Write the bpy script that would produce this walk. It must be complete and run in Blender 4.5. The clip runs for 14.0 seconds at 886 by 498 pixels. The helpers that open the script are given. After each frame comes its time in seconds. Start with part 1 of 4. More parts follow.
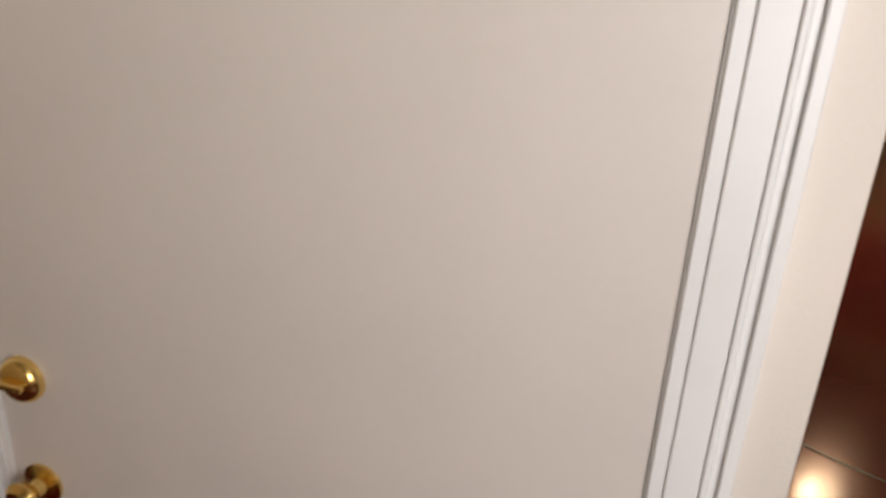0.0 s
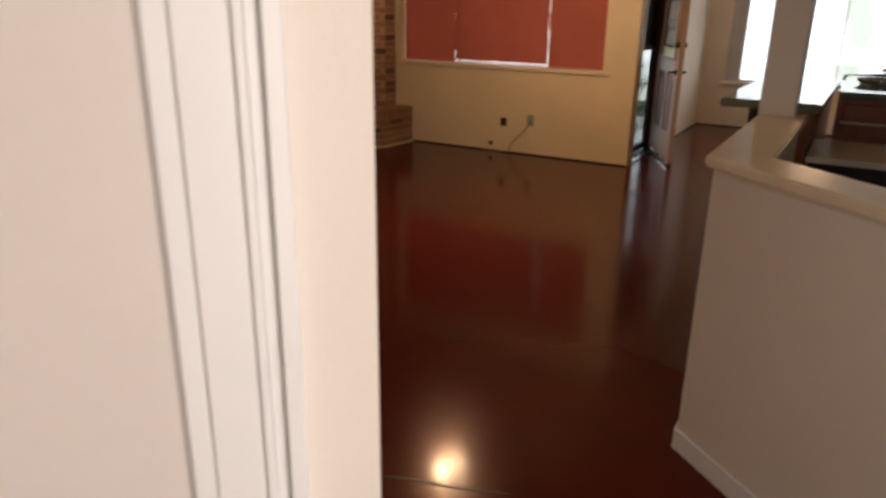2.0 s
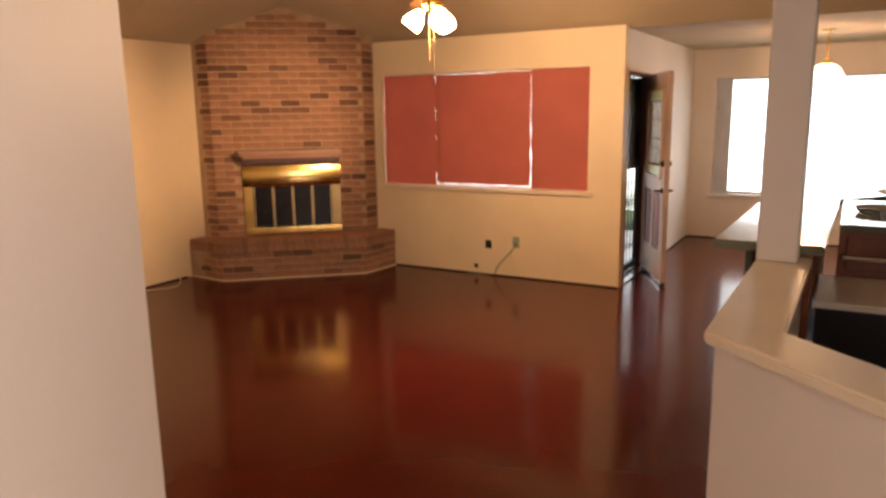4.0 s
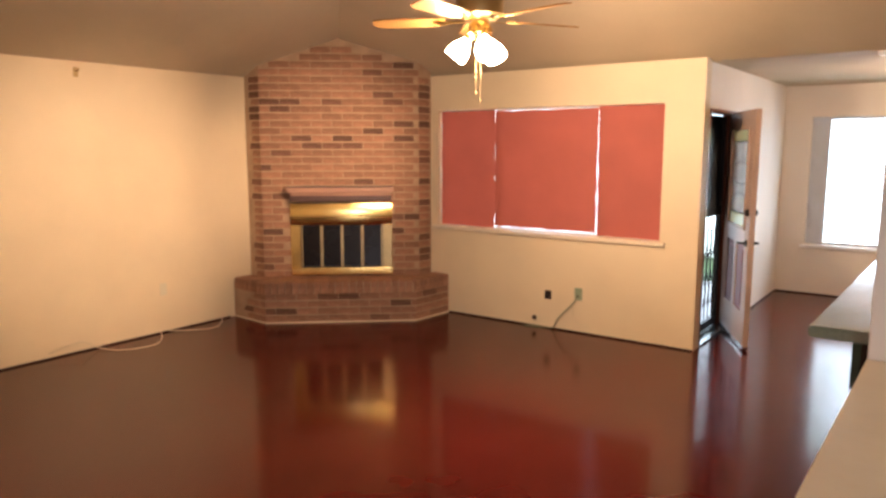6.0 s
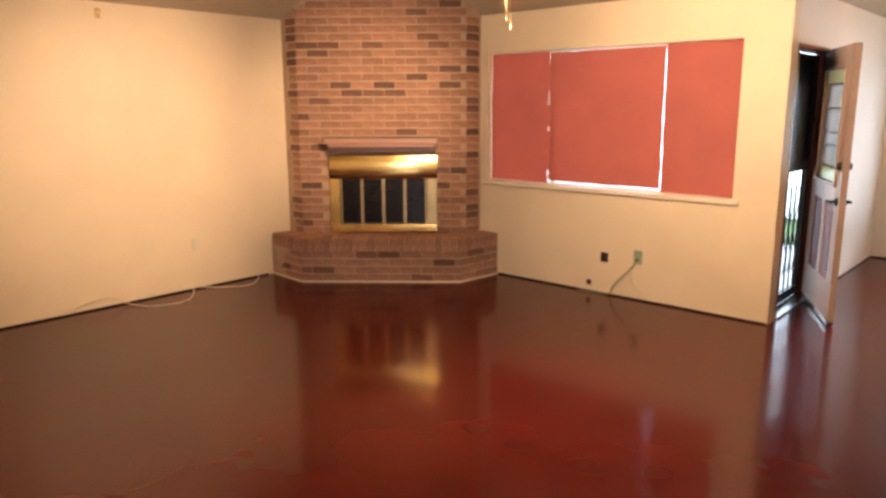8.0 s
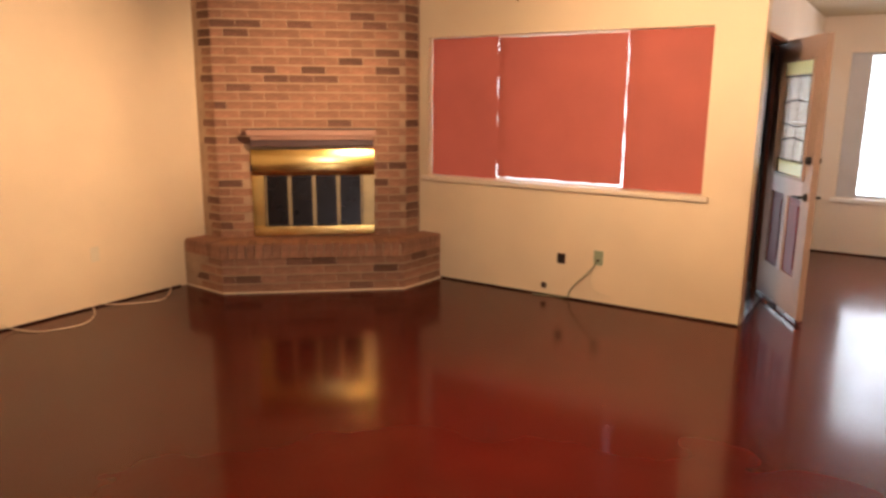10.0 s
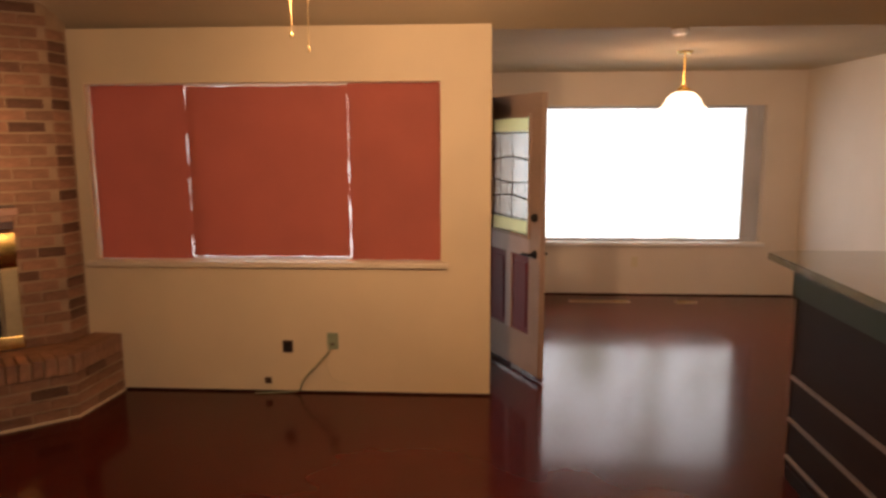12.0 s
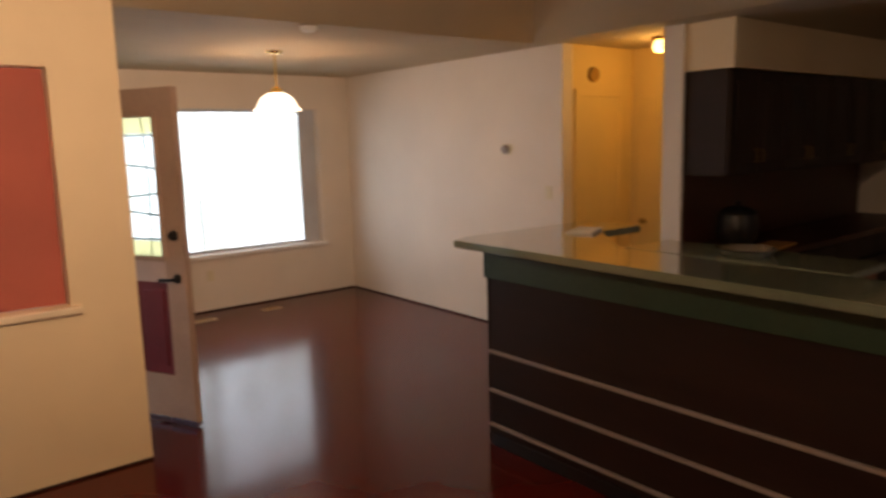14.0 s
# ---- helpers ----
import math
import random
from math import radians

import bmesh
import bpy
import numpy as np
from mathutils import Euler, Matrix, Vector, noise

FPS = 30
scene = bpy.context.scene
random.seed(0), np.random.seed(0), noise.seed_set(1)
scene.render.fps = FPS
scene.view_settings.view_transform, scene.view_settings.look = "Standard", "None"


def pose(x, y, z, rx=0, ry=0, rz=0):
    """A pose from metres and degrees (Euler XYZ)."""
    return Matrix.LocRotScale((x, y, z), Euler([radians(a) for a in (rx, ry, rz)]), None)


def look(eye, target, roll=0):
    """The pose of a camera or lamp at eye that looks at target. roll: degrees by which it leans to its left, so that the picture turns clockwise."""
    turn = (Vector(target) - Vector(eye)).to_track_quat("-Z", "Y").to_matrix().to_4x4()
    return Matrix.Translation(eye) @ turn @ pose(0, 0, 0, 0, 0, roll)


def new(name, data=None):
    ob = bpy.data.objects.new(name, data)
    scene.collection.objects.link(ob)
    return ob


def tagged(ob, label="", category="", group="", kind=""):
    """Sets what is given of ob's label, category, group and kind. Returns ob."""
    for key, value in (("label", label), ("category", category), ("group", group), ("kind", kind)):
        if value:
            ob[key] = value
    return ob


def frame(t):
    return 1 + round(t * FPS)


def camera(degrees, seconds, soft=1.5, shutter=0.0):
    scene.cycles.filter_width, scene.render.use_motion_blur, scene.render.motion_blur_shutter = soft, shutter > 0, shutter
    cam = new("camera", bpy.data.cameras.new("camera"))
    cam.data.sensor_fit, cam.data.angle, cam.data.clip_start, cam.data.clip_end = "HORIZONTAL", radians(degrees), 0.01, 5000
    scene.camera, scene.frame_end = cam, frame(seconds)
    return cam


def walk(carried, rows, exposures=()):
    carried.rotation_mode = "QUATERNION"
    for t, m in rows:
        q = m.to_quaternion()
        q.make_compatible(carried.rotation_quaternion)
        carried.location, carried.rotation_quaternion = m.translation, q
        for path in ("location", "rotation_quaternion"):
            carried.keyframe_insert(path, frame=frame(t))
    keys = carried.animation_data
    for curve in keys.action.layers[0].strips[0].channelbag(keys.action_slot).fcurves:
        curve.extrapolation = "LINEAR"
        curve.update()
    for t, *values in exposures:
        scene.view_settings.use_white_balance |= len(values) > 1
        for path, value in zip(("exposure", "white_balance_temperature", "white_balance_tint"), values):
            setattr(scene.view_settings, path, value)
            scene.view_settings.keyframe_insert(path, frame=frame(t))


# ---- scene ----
cam = camera(63.5, 14.0, soft=2.8, shutter=0.4)
PATH = [
    (0, (2.061, -7.383, 1.409), (0.416, -6.503, 0.691), 2.9),
    (0.5, (2.033, -7.377, 1.413), (0.485, -6.298, 0.750), 2.9),
    (1, (2.007, -7.291, 1.439), (0.614, -6.005, 0.804), 0.8),
    (1.5, (1.986, -7.197, 1.542), (0.827, -5.707, 0.879), 0.5),
    (2, (1.958, -7.110, 1.570), (1.016, -5.472, 0.914), 0.8),
    (2.5, (1.950, -6.984, 1.605), (1.088, -5.279, 1.014), 0.2),
    (3, (1.927, -6.888, 1.625), (1.030, -5.172, 1.124), -0.4),
    (3.5, (1.896, -6.808, 1.680), (0.962, -5.093, 1.249), -0.8),
    (6, (1.748, -6.083, 1.748), (0.590, -4.478, 1.463), -0.0),
    (6.5, (1.731, -5.953, 1.726), (0.524, -4.389, 1.412), 0.0),
    (7, (1.640, -5.806, 1.702), (0.396, -4.280, 1.347), -0.2),
    (7.5, (1.744, -5.573, 1.665), (0.419, -4.126, 1.275), -0.3),
    (10, (0.884, -5.315, 1.615), (-0.175, -3.671, 1.198), 0.4),
    (10.5, (0.811, -5.038, 1.648), (-0.091, -3.292, 1.276), 0.5),
    (11, (0.477, -4.948, 1.626), (-0.168, -3.084, 1.297), 0.2),
    (11.5, (0.142, -4.802, 1.649), (-0.222, -2.859, 1.346), -0.1),
    (12, (-0.018, -4.698, 1.749), (-0.143, -2.726, 1.441), -0.2),
    (12.5, (-0.342, -4.395, 1.684), (-0.159, -2.421, 1.418), -0.7),
    (13, (-0.541, -4.253, 1.732), (-0.051, -2.334, 1.455), -1.0),
    (13.5, (-0.778, -4.083, 1.717), (0.082, -2.298, 1.442), -1.5),
    (14, (-1.067, -3.959, 1.709), (0.167, -2.414, 1.407), -1.5),
]
walk(
    cam,
    [(t, look(eye, target, roll)) for t, eye, target, roll in PATH],
    [
        (0, -1.15, 6400, 12), (1.5, -1.2, 6500, 13), (2.5, -1.08, 7600, 24), (3.5, -0.52, 7700, 27), (6.0, 0.28, 6100, 17), (7.5, 0.4, 6100, 17),
        (10.0, 0.2, 6700, 23), (11.0, -0.36, 7600, 28), (11.5, -0.6, 7900, 31), (12.0, -0.92, 7800, 29), (12.5, -0.98, 7600, 27), (13.0, -1.0, 7300, 25), (14.0, -0.9, 6900, 22),
    ],
)

# ---- world, sun, lamps ----
world = bpy.data.worlds.new("sky")
scene.world = world
world.use_nodes = True
wn = world.node_tree
sky = wn.nodes.new("ShaderNodeTexSky")
sky.sky_type = "NISHITA"
sky.sun_disc = False
sky.sun_elevation, sky.sun_rotation = radians(55), radians(150)
wn.links.new(sky.outputs["Color"], wn.nodes["Background"].inputs["Color"])
wn.nodes["Background"].inputs["Strength"].default_value = 0.15


def lamp(kind, name, m, energy, colour, **extra):
    data = bpy.data.lights.new(name, kind)
    data.energy, data.color = energy, colour
    if kind == "SUN":
        data.angle = extra["angle"]
    elif kind == "AREA":
        data.shape, data.size, data.size_y = "RECTANGLE", extra["w"], extra["h"]
    else:
        data.shadow_soft_size = extra["radius"]
        if kind == "SPOT":
            data.spot_size, data.spot_blend = radians(extra["cone"]), 1.0
    ob = new(name, data)
    ob.matrix_world = m
    return ob


lamp("SUN", "sun", look((0, 0, 30), (-4, 8, 20)), 3.0, (1.0, 0.95, 0.88), angle=radians(0.5))
WARM = (1.0, 0.66, 0.38)
FAN_X, FAN_Y = -0.575, -2.50
FAN_LIGHT = 150.0
PENDANT_LIGHT = 23.0
HALL_LIGHT = 7.0
OUTDOOR = 6.5
for az, share, cone, drop in ((184, 2.5, 52, 0.27), (150, 2.5, 42, 0.19), (266, 0.7, 125, 0.19), (75, 1.0, 112, 0.19)):
    c, d = math.cos(radians(az)), math.sin(radians(az))
    eye = (FAN_X + 0.15 * c, FAN_Y + 0.15 * d, 2.21)
    lamp("SPOT", "fan_bulb", look(eye, (eye[0] + c, eye[1] + d, eye[2] - drop)), FAN_LIGHT * share, WARM, radius=0.05, cone=cone)
lamp("POINT", "fan_glow", pose(FAN_X, FAN_Y, 2.19), FAN_LIGHT * 0.22, WARM, radius=0.09)
lamp("SPOT", "fan_bulb", look((FAN_X, FAN_Y, 2.12), (FAN_X, FAN_Y + 0.02, 0.0)), FAN_LIGHT * 0.5, WARM, radius=0.06, cone=95)
lamp("POINT", "pendant_bulb", pose(1.585, 1.45, 2.04), PENDANT_LIGHT, (1.0, 0.60, 0.30), radius=0.04)
lamp("POINT", "hall_bulb", pose(3.75, -0.64, 2.27), HALL_LIGHT, (1.0, 0.55, 0.12), radius=0.05)
# added daylight panel that brightens the passage door; its source is unseen
lamp("AREA", "passage_added_daylight", look((3.10, -7.50, 1.48), (1.5, -6.7, 1.3)), 62.0, (0.97, 0.94, 0.92), w=0.9, h=1.1)

# ---- materials ----


def nodes_of(name):
    mat = bpy.data.materials.new(name)
    mat.use_nodes = True
    return mat, mat.node_tree.nodes, mat.node_tree.links, mat.node_tree.nodes["Principled BSDF"]


def ramp_between(n, l, fac, low, high, a=0.35, b=0.65):
    r = n.new("ShaderNodeValToRGB")
    r.color_ramp.elements[0].position, r.color_ramp.elements[0].color = a, (*low, 1)
    r.color_ramp.elements[1].position, r.color_ramp.elements[1].color = b, (*high, 1)
    l.new(fac, r.inputs["Fac"])
    return r.outputs["Color"]


def surface(name, colour, rough=0.6, metal=0.0, grain=60.0, stain=2.5, vary=0.12, bump=0.15, coat=0.0, rough_vary=0.1, piece=0.0, stretch=(1, 1, 1), spec=0.5):
    """A plain surface with fine grain, large stains, and a spread from piece to piece."""
    mat, n, l, b = nodes_of(name)
    co = n.new("ShaderNodeTexCoord")
    mp = n.new("ShaderNodeMapping")
    mp.inputs["Scale"].default_value = stretch
    l.new(co.outputs["Object"], mp.inputs["Vector"])
    big, fine = n.new("ShaderNodeTexNoise"), n.new("ShaderNodeTexNoise")
    for tex, size, detail in ((big, stain, 4), (fine, grain, 3)):
        tex.inputs["Scale"].default_value, tex.inputs["Detail"].default_value = size, detail
        l.new(mp.outputs["Vector"], tex.inputs["Vector"])
    low = tuple(c * (1 - vary) for c in colour)
    high = tuple(min(1, c * (1 + vary)) for c in colour)
    col = ramp_between(n, l, big.outputs["Fac"], low, high)
    mix = n.new("ShaderNodeMix")
    mix.data_type, mix.blend_type = "RGBA", "OVERLAY"
    mix.inputs["Factor"].default_value = 0.35 * min(1, vary * 4)
    l.new(col, mix.inputs["A"])
    l.new(fine.outputs["Fac"], mix.inputs["B"])
    out = mix.outputs["Result"]
    if piece:
        info = n.new("ShaderNodeObjectInfo")
        hsv = n.new("ShaderNodeHueSaturation")
        span = n.new("ShaderNodeMapRange")
        span.inputs["To Min"].default_value, span.inputs["To Max"].default_value = 1 - piece, 1 + piece
        l.new(info.outputs["Random"], span.inputs["Value"])
        l.new(span.outputs["Result"], hsv.inputs["Value"])
        l.new(out, hsv.inputs["Color"])
        out = hsv.outputs["Color"]
    l.new(out, b.inputs["Base Color"])
    rr = n.new("ShaderNodeMapRange")
    rr.inputs["To Min"].default_value, rr.inputs["To Max"].default_value = max(0.02, rough - rough_vary), min(1, rough + rough_vary)
    l.new(big.outputs["Fac"], rr.inputs["Value"])
    l.new(rr.outputs["Result"], b.inputs["Roughness"])
    b.inputs["Metallic"].default_value = metal
    b.inputs["Coat Weight"].default_value = coat
    b.inputs["Coat Roughness"].default_value = 0.08
    b.inputs["Specular IOR Level"].default_value = spec
    if bump:
        bp = n.new("ShaderNodeBump")
        bp.inputs["Strength"].default_value, bp.inputs["Distance"].default_value = bump, 0.004
        l.new(fine.outputs["Fac"], bp.inputs["Height"])
        l.new(bp.outputs["Normal"], b.inputs["Normal"])
    return mat


WALL = surface("cream wall paint", (0.80, 0.665, 0.46), 0.55, grain=140, stain=1.3, vary=0.05, bump=0.35)
WALL_WHITE = surface("off-white wall paint", (0.78, 0.715, 0.64), 0.6, grain=140, stain=1.3, vary=0.04, bump=0.12)
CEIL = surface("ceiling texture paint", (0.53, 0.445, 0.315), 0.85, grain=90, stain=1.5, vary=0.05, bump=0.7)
TRIM = surface("white gloss trim paint", (0.86, 0.855, 0.84), 0.35, grain=40, stain=4, vary=0.03, bump=0.05)
DOOR_WHITE = surface("white door paint", (0.74, 0.68, 0.625), 0.38, grain=70, stain=1.8, vary=0.03, bump=0.08)
CAP = surface("cream painted wood cap", (0.80, 0.70, 0.54), 0.32, grain=40, stain=3, vary=0.05, bump=0.06)
BRASS = surface("polished brass", (0.86, 0.62, 0.22), 0.2, 1.0, grain=30, stain=5, vary=0.08, bump=0.03)
BRASS_DULL = surface("antique brass", (0.42, 0.30, 0.14), 0.35, 1.0, grain=30, stain=5, vary=0.1, bump=0.03)
CHROME = surface("brushed steel", (0.6, 0.6, 0.6), 0.25, 1.0, grain=60, vary=0.05, bump=0.02)
IRON = surface("black iron", (0.02, 0.02, 0.022), 0.45, 0.3, grain=50, vary=0.15)
BLACK_GLASS = surface("smoked black glass", (0.008, 0.006, 0.006), 0.22, grain=10, vary=0.05, bump=0.0, rough_vary=0.04, spec=0.25)
BLACK = surface("black enamel", (0.012, 0.012, 0.014), 0.35, grain=30, vary=0.1, bump=0.02)
BRICK = surface("tan red brick", (0.33, 0.172, 0.105), 0.85, grain=55, stain=9, vary=0.2, bump=0.9, piece=0.2)
BRICK_DARK = surface("dark burnt brick", (0.17, 0.085, 0.055), 0.85, grain=55, stain=9, vary=0.25, bump=0.9, piece=0.25)
MORTAR = surface("grey tan mortar", (0.44, 0.305, 0.195), 0.95, grain=80, stain=6, vary=0.12, bump=0.9)
CLOTH = surface("red window cloth", (0.42, 0.115, 0.085), 0.8, grain=220, stain=2.0, vary=0.08, bump=0.25)
RED_WOOD = surface("red brown stained wood", (0.22, 0.060, 0.026), 0.35, grain=18, stain=3, vary=0.3, bump=0.1, stretch=(1, 1, 0.12))
DARK_WOOD = surface("dark walnut panel", (0.016, 0.0062, 0.0042), 0.5, spec=0.34, grain=22, stain=3, vary=0.3, bump=0.12, stretch=(1, 0.2, 1))
BLADE_WOOD = surface("oak fan blade", (0.42, 0.22, 0.07), 0.35, grain=25, stain=5, vary=0.2, bump=0.05, stretch=(0.1, 1, 1))
TAUPE = surface("taupe door paint", (0.46, 0.34, 0.28), 0.45, grain=40, stain=3, vary=0.08, bump=0.1)
# paler than the taupe: daylight reflected on the door, put into the colour
MAUVE_SHEEN = surface("door paint with pale mauve daylight sheen", (0.62, 0.50, 0.48), 0.45, grain=40, stain=3, vary=0.06, bump=0.1)
MAROON = surface("maroon door panel", (0.17, 0.025, 0.035), 0.4, grain=40, stain=3, vary=0.12, bump=0.1)
GREEN = surface("grey green laminate", (0.13, 0.155, 0.115), 0.16, grain=120, stain=3, vary=0.15, bump=0.02, coat=1.0)
GREEN_DARK = surface("dark green painted band", (0.018, 0.045, 0.028), 0.4, grain=40, stain=3, vary=0.15, bump=0.05)
WHITE_ENAMEL = surface("white laminate top", (0.74, 0.68, 0.58), 0.35, grain=60, stain=3, vary=0.05, bump=0.03)
YELLOW = surface("yellow hall paint", (0.80, 0.62, 0.28), 0.6, grain=120, stain=1.5, vary=0.05, bump=0.3)
PLASTIC = surface("ivory plastic", (0.72, 0.66, 0.50), 0.4, grain=40, vary=0.04, bump=0.02)
PLASTIC_BROWN = surface("brown plastic", (0.07, 0.03, 0.02), 0.4, grain=40, vary=0.1, bump=0.02)
CABLE = surface("off-white cable", (0.70, 0.60, 0.42), 0.5, grain=40, vary=0.05, bump=0.02)
CABLE_GREEN = surface("grey green cable", (0.22, 0.26, 0.16), 0.5, grain=40, vary=0.05, bump=0.02)
GRASS = surface("lawn", (0.06, 0.11, 0.03), 0.9, grain=20, stain=0.5, vary=0.3, bump=0.8)
CONCRETE = surface("porch concrete", (0.42, 0.40, 0.37), 0.9, grain=30, stain=1.2, vary=0.12, bump=0.5)
ALUMINIUM = surface("pale grey aluminium", (0.58, 0.61, 0.67), 0.45, 0.0, grain=60, stain=3, vary=0.06, bump=0.03)
RAIL = surface("pale grey rail paint", (0.30, 0.26, 0.25), 0.35, grain=40, vary=0.08, bump=0.03)
MANTEL = surface("pinkish brown wood", (0.36, 0.20, 0.135), 0.4, grain=20, stain=4, vary=0.15, bump=0.1, stretch=(0.15, 1, 1))
BACKSPLASH = surface("dark red brown laminate", (0.06, 0.018, 0.010), 0.45, grain=30, stain=3, vary=0.25, bump=0.05)
PAPER = surface("white paper", (0.78, 0.76, 0.72), 0.8, grain=60, vary=0.04, bump=0.1)


def floor_material():
    mat, n, l, b = nodes_of("acid stained red brown concrete")
    co = n.new("ShaderNodeTexCoord")
    big, mid, fine = (n.new("ShaderNodeTexNoise") for _ in range(3))
    shift = n.new("ShaderNodeMapping")
    shift.inputs["Location"].default_value = (3.1, 7.7, 0.37)
    l.new(co.outputs["Object"], shift.inputs["Vector"])
    for tex, size, detail in ((big, 0.5, 1), (mid, 2.3, 2), (fine, 45, 1)):
        tex.inputs["Scale"].default_value, tex.inputs["Detail"].default_value = size, detail
        l.new(shift.outputs["Vector"], tex.inputs["Vector"])
    def blend(fac, low, high):
        mix = n.new("ShaderNodeMix")
        mix.data_type = "RGBA"
        mix.inputs["A"].default_value, mix.inputs["B"].default_value = (*low, 1), (*high, 1)
        l.new(fac, mix.inputs["Factor"])
        return mix.outputs["Result"]

    c1 = blend(big.outputs["Fac"], (0.046, 0.0040, 0.0026), (0.100, 0.0092, 0.0050))
    c2 = blend(mid.outputs["Fac"], (0.66, 0.63, 0.63), (1.32, 1.32, 1.32))
    mix = n.new("ShaderNodeMix")
    mix.data_type, mix.blend_type = "RGBA", "MULTIPLY"
    mix.inputs["Factor"].default_value = 1.0
    l.new(c1, mix.inputs["A"])
    l.new(c2, mix.inputs["B"])
    l.new(mix.outputs["Result"], b.inputs["Base Color"])
    b.inputs["Roughness"].default_value = 0.20
    b.inputs["Specular IOR Level"].default_value = 0.10
    b.inputs["Specular Tint"].default_value = (1.0, 0.36, 0.22, 1)
    b.inputs["Coat Weight"].default_value, b.inputs["Coat IOR"].default_value = 0.40, 1.40
    rr = n.new("ShaderNodeMapRange")
    rr.inputs["From Min"].default_value, rr.inputs["From Max"].default_value = 0.3, 0.7
    rr.inputs["To Min"].default_value, rr.inputs["To Max"].default_value = 0.08, 0.13
    l.new(mid.outputs["Fac"], rr.inputs["Value"])
    l.new(rr.outputs["Result"], b.inputs["Coat Roughness"])
    return mat


def glass_material(name, tint=(1, 1, 1), rough=0.0):
    mat, n, l, b = nodes_of(name)
    b.inputs["Base Color"].default_value = (*tint, 1)
    b.inputs["Transmission Weight"].default_value = 1.0
    b.inputs["Roughness"].default_value = rough
    b.inputs["IOR"].default_value = 1.1 if rough == 0 else 1.3
    return mat


def glow_material(name, colour, strength):
    mat, n, l, b = nodes_of(name)
    b.inputs["Base Color"].default_value = (0.9, 0.85, 0.75, 1)
    b.inputs["Emission Color"].default_value = (*colour, 1)
    b.inputs["Emission Strength"].default_value = strength
    b.inputs["Roughness"].default_value = 0.3
    return mat


def cloth_light(mat):
    """Lets daylight glow a little through a woven cloth."""
    n, l = mat.node_tree.nodes, mat.node_tree.links
    b = n["Principled BSDF"]
    tr = n.new("ShaderNodeBsdfTranslucent")
    tr.inputs["Color"].default_value = (0.62, 0.09, 0.05, 1)
    mx = n.new("ShaderNodeMixShader")
    mx.inputs["Fac"].default_value = 0.10
    l.new(b.outputs["BSDF"], mx.inputs[1])
    l.new(tr.outputs["BSDF"], mx.inputs[2])
    l.new(mx.outputs["Shader"], n["Material Output"].inputs["Surface"])


cloth_light(CLOTH)
FLOOR = floor_material()
GLASS = glass_material("clear window glass")
GLASS_WAVY = glass_material("frosted white glass", (0.92, 0.96, 0.95), 0.25)
GLASS_AMBER = glass_material("amber glass", (0.95, 0.86, 0.45), 0.3)
GLOW_FAN = glow_material("lit frosted fan shade", (1.0, 0.78, 0.48), 60.0)
GLOW_PENDANT = glow_material("lit alabaster shade", (1.0, 0.80, 0.55), 7.0)
GLOW_HALL = glow_material("lit hall shade", (1.0, 0.68, 0.22), 8.0)


def backdrop_material():
    mat, n, l, b = nodes_of("bright hazy garden beyond")
    co = n.new("ShaderNodeTexCoord")
    mp = n.new("ShaderNodeMapping")
    mp.inputs["Scale"].default_value = (1.1, 1, 0.45)
    l.new(co.outputs["Object"], mp.inputs["Vector"])
    tex = n.new("ShaderNodeTexNoise")
    tex.inputs["Scale"].default_value, tex.inputs["Detail"].default_value = 1.3, 5
    l.new(mp.outputs["Vector"], tex.inputs["Vector"])
    col = ramp_between(n, l, tex.outputs["Fac"], (0.30, 0.37, 0.34), (0.74, 0.91, 1.0), 0.34, 0.58)
    b.inputs["Base Color"].default_value = (0, 0, 0, 1)
    b.inputs["Roughness"].default_value = 1.0
    l.new(col, b.inputs["Emission Color"])
    b.inputs["Emission Strength"].default_value = OUTDOOR
    return mat


BACKDROP = backdrop_material()

# ---- mesh helpers ----


def box(bm, x0, y0, z0, x1, y1, z1, bevel=0.0, m=None):
    made = bmesh.ops.create_cube(bm, size=1.0)["verts"]
    for v in made:
        v.co = Vector((x0 + (v.co.x + 0.5) * (x1 - x0), y0 + (v.co.y + 0.5) * (y1 - y0), z0 + (v.co.z + 0.5) * (z1 - z0)))
        if m is not None:
            v.co = m @ v.co
    if bevel:
        edges = list({e for v in made for e in v.link_edges})
        bmesh.ops.bevel(bm, geom=edges, offset=bevel, segments=2, profile=0.5, affect="EDGES")
    return bm


def prism(bm, outline, z0, z1):
    """An upright prism over an outline, given anticlockwise."""
    low = [bm.verts.new((x, y, z0)) for x, y in outline]
    high = [bm.verts.new((x, y, z1)) for x, y in outline]
    bm.faces.new(list(reversed(low)))
    bm.faces.new(high)
    for i in range(len(outline)):
        j = (i + 1) % len(outline)
        bm.faces.new((low[i], low[j], high[j], high[i]))
    return bm


def lathe(bm, profile, segments=24, m=None):
    """Turns a list of (radius, z) round the z axis."""
    rings = []
    for r, z in profile:
        ring = []
        for k in range(segments):
            a = 2 * math.pi * k / segments
            co = Vector((r * math.cos(a), r * math.sin(a), z))
            ring.append(bm.verts.new(m @ co if m is not None else co))
        rings.append(ring)
    for a, b in zip(rings, rings[1:]):
        for k in range(segments):
            j = (k + 1) % segments
            bm.faces.new((a[k], a[j], b[j], b[k]))
    for ring, flip in ((rings[0], True), (rings[-1], False)):
        bm.faces.new(list(reversed(ring)) if flip else ring)
    bmesh.ops.remove_doubles(bm, verts=bm.verts[:], dist=1e-6)
    bmesh.ops.recalc_face_normals(bm, faces=bm.faces[:])
    return bm


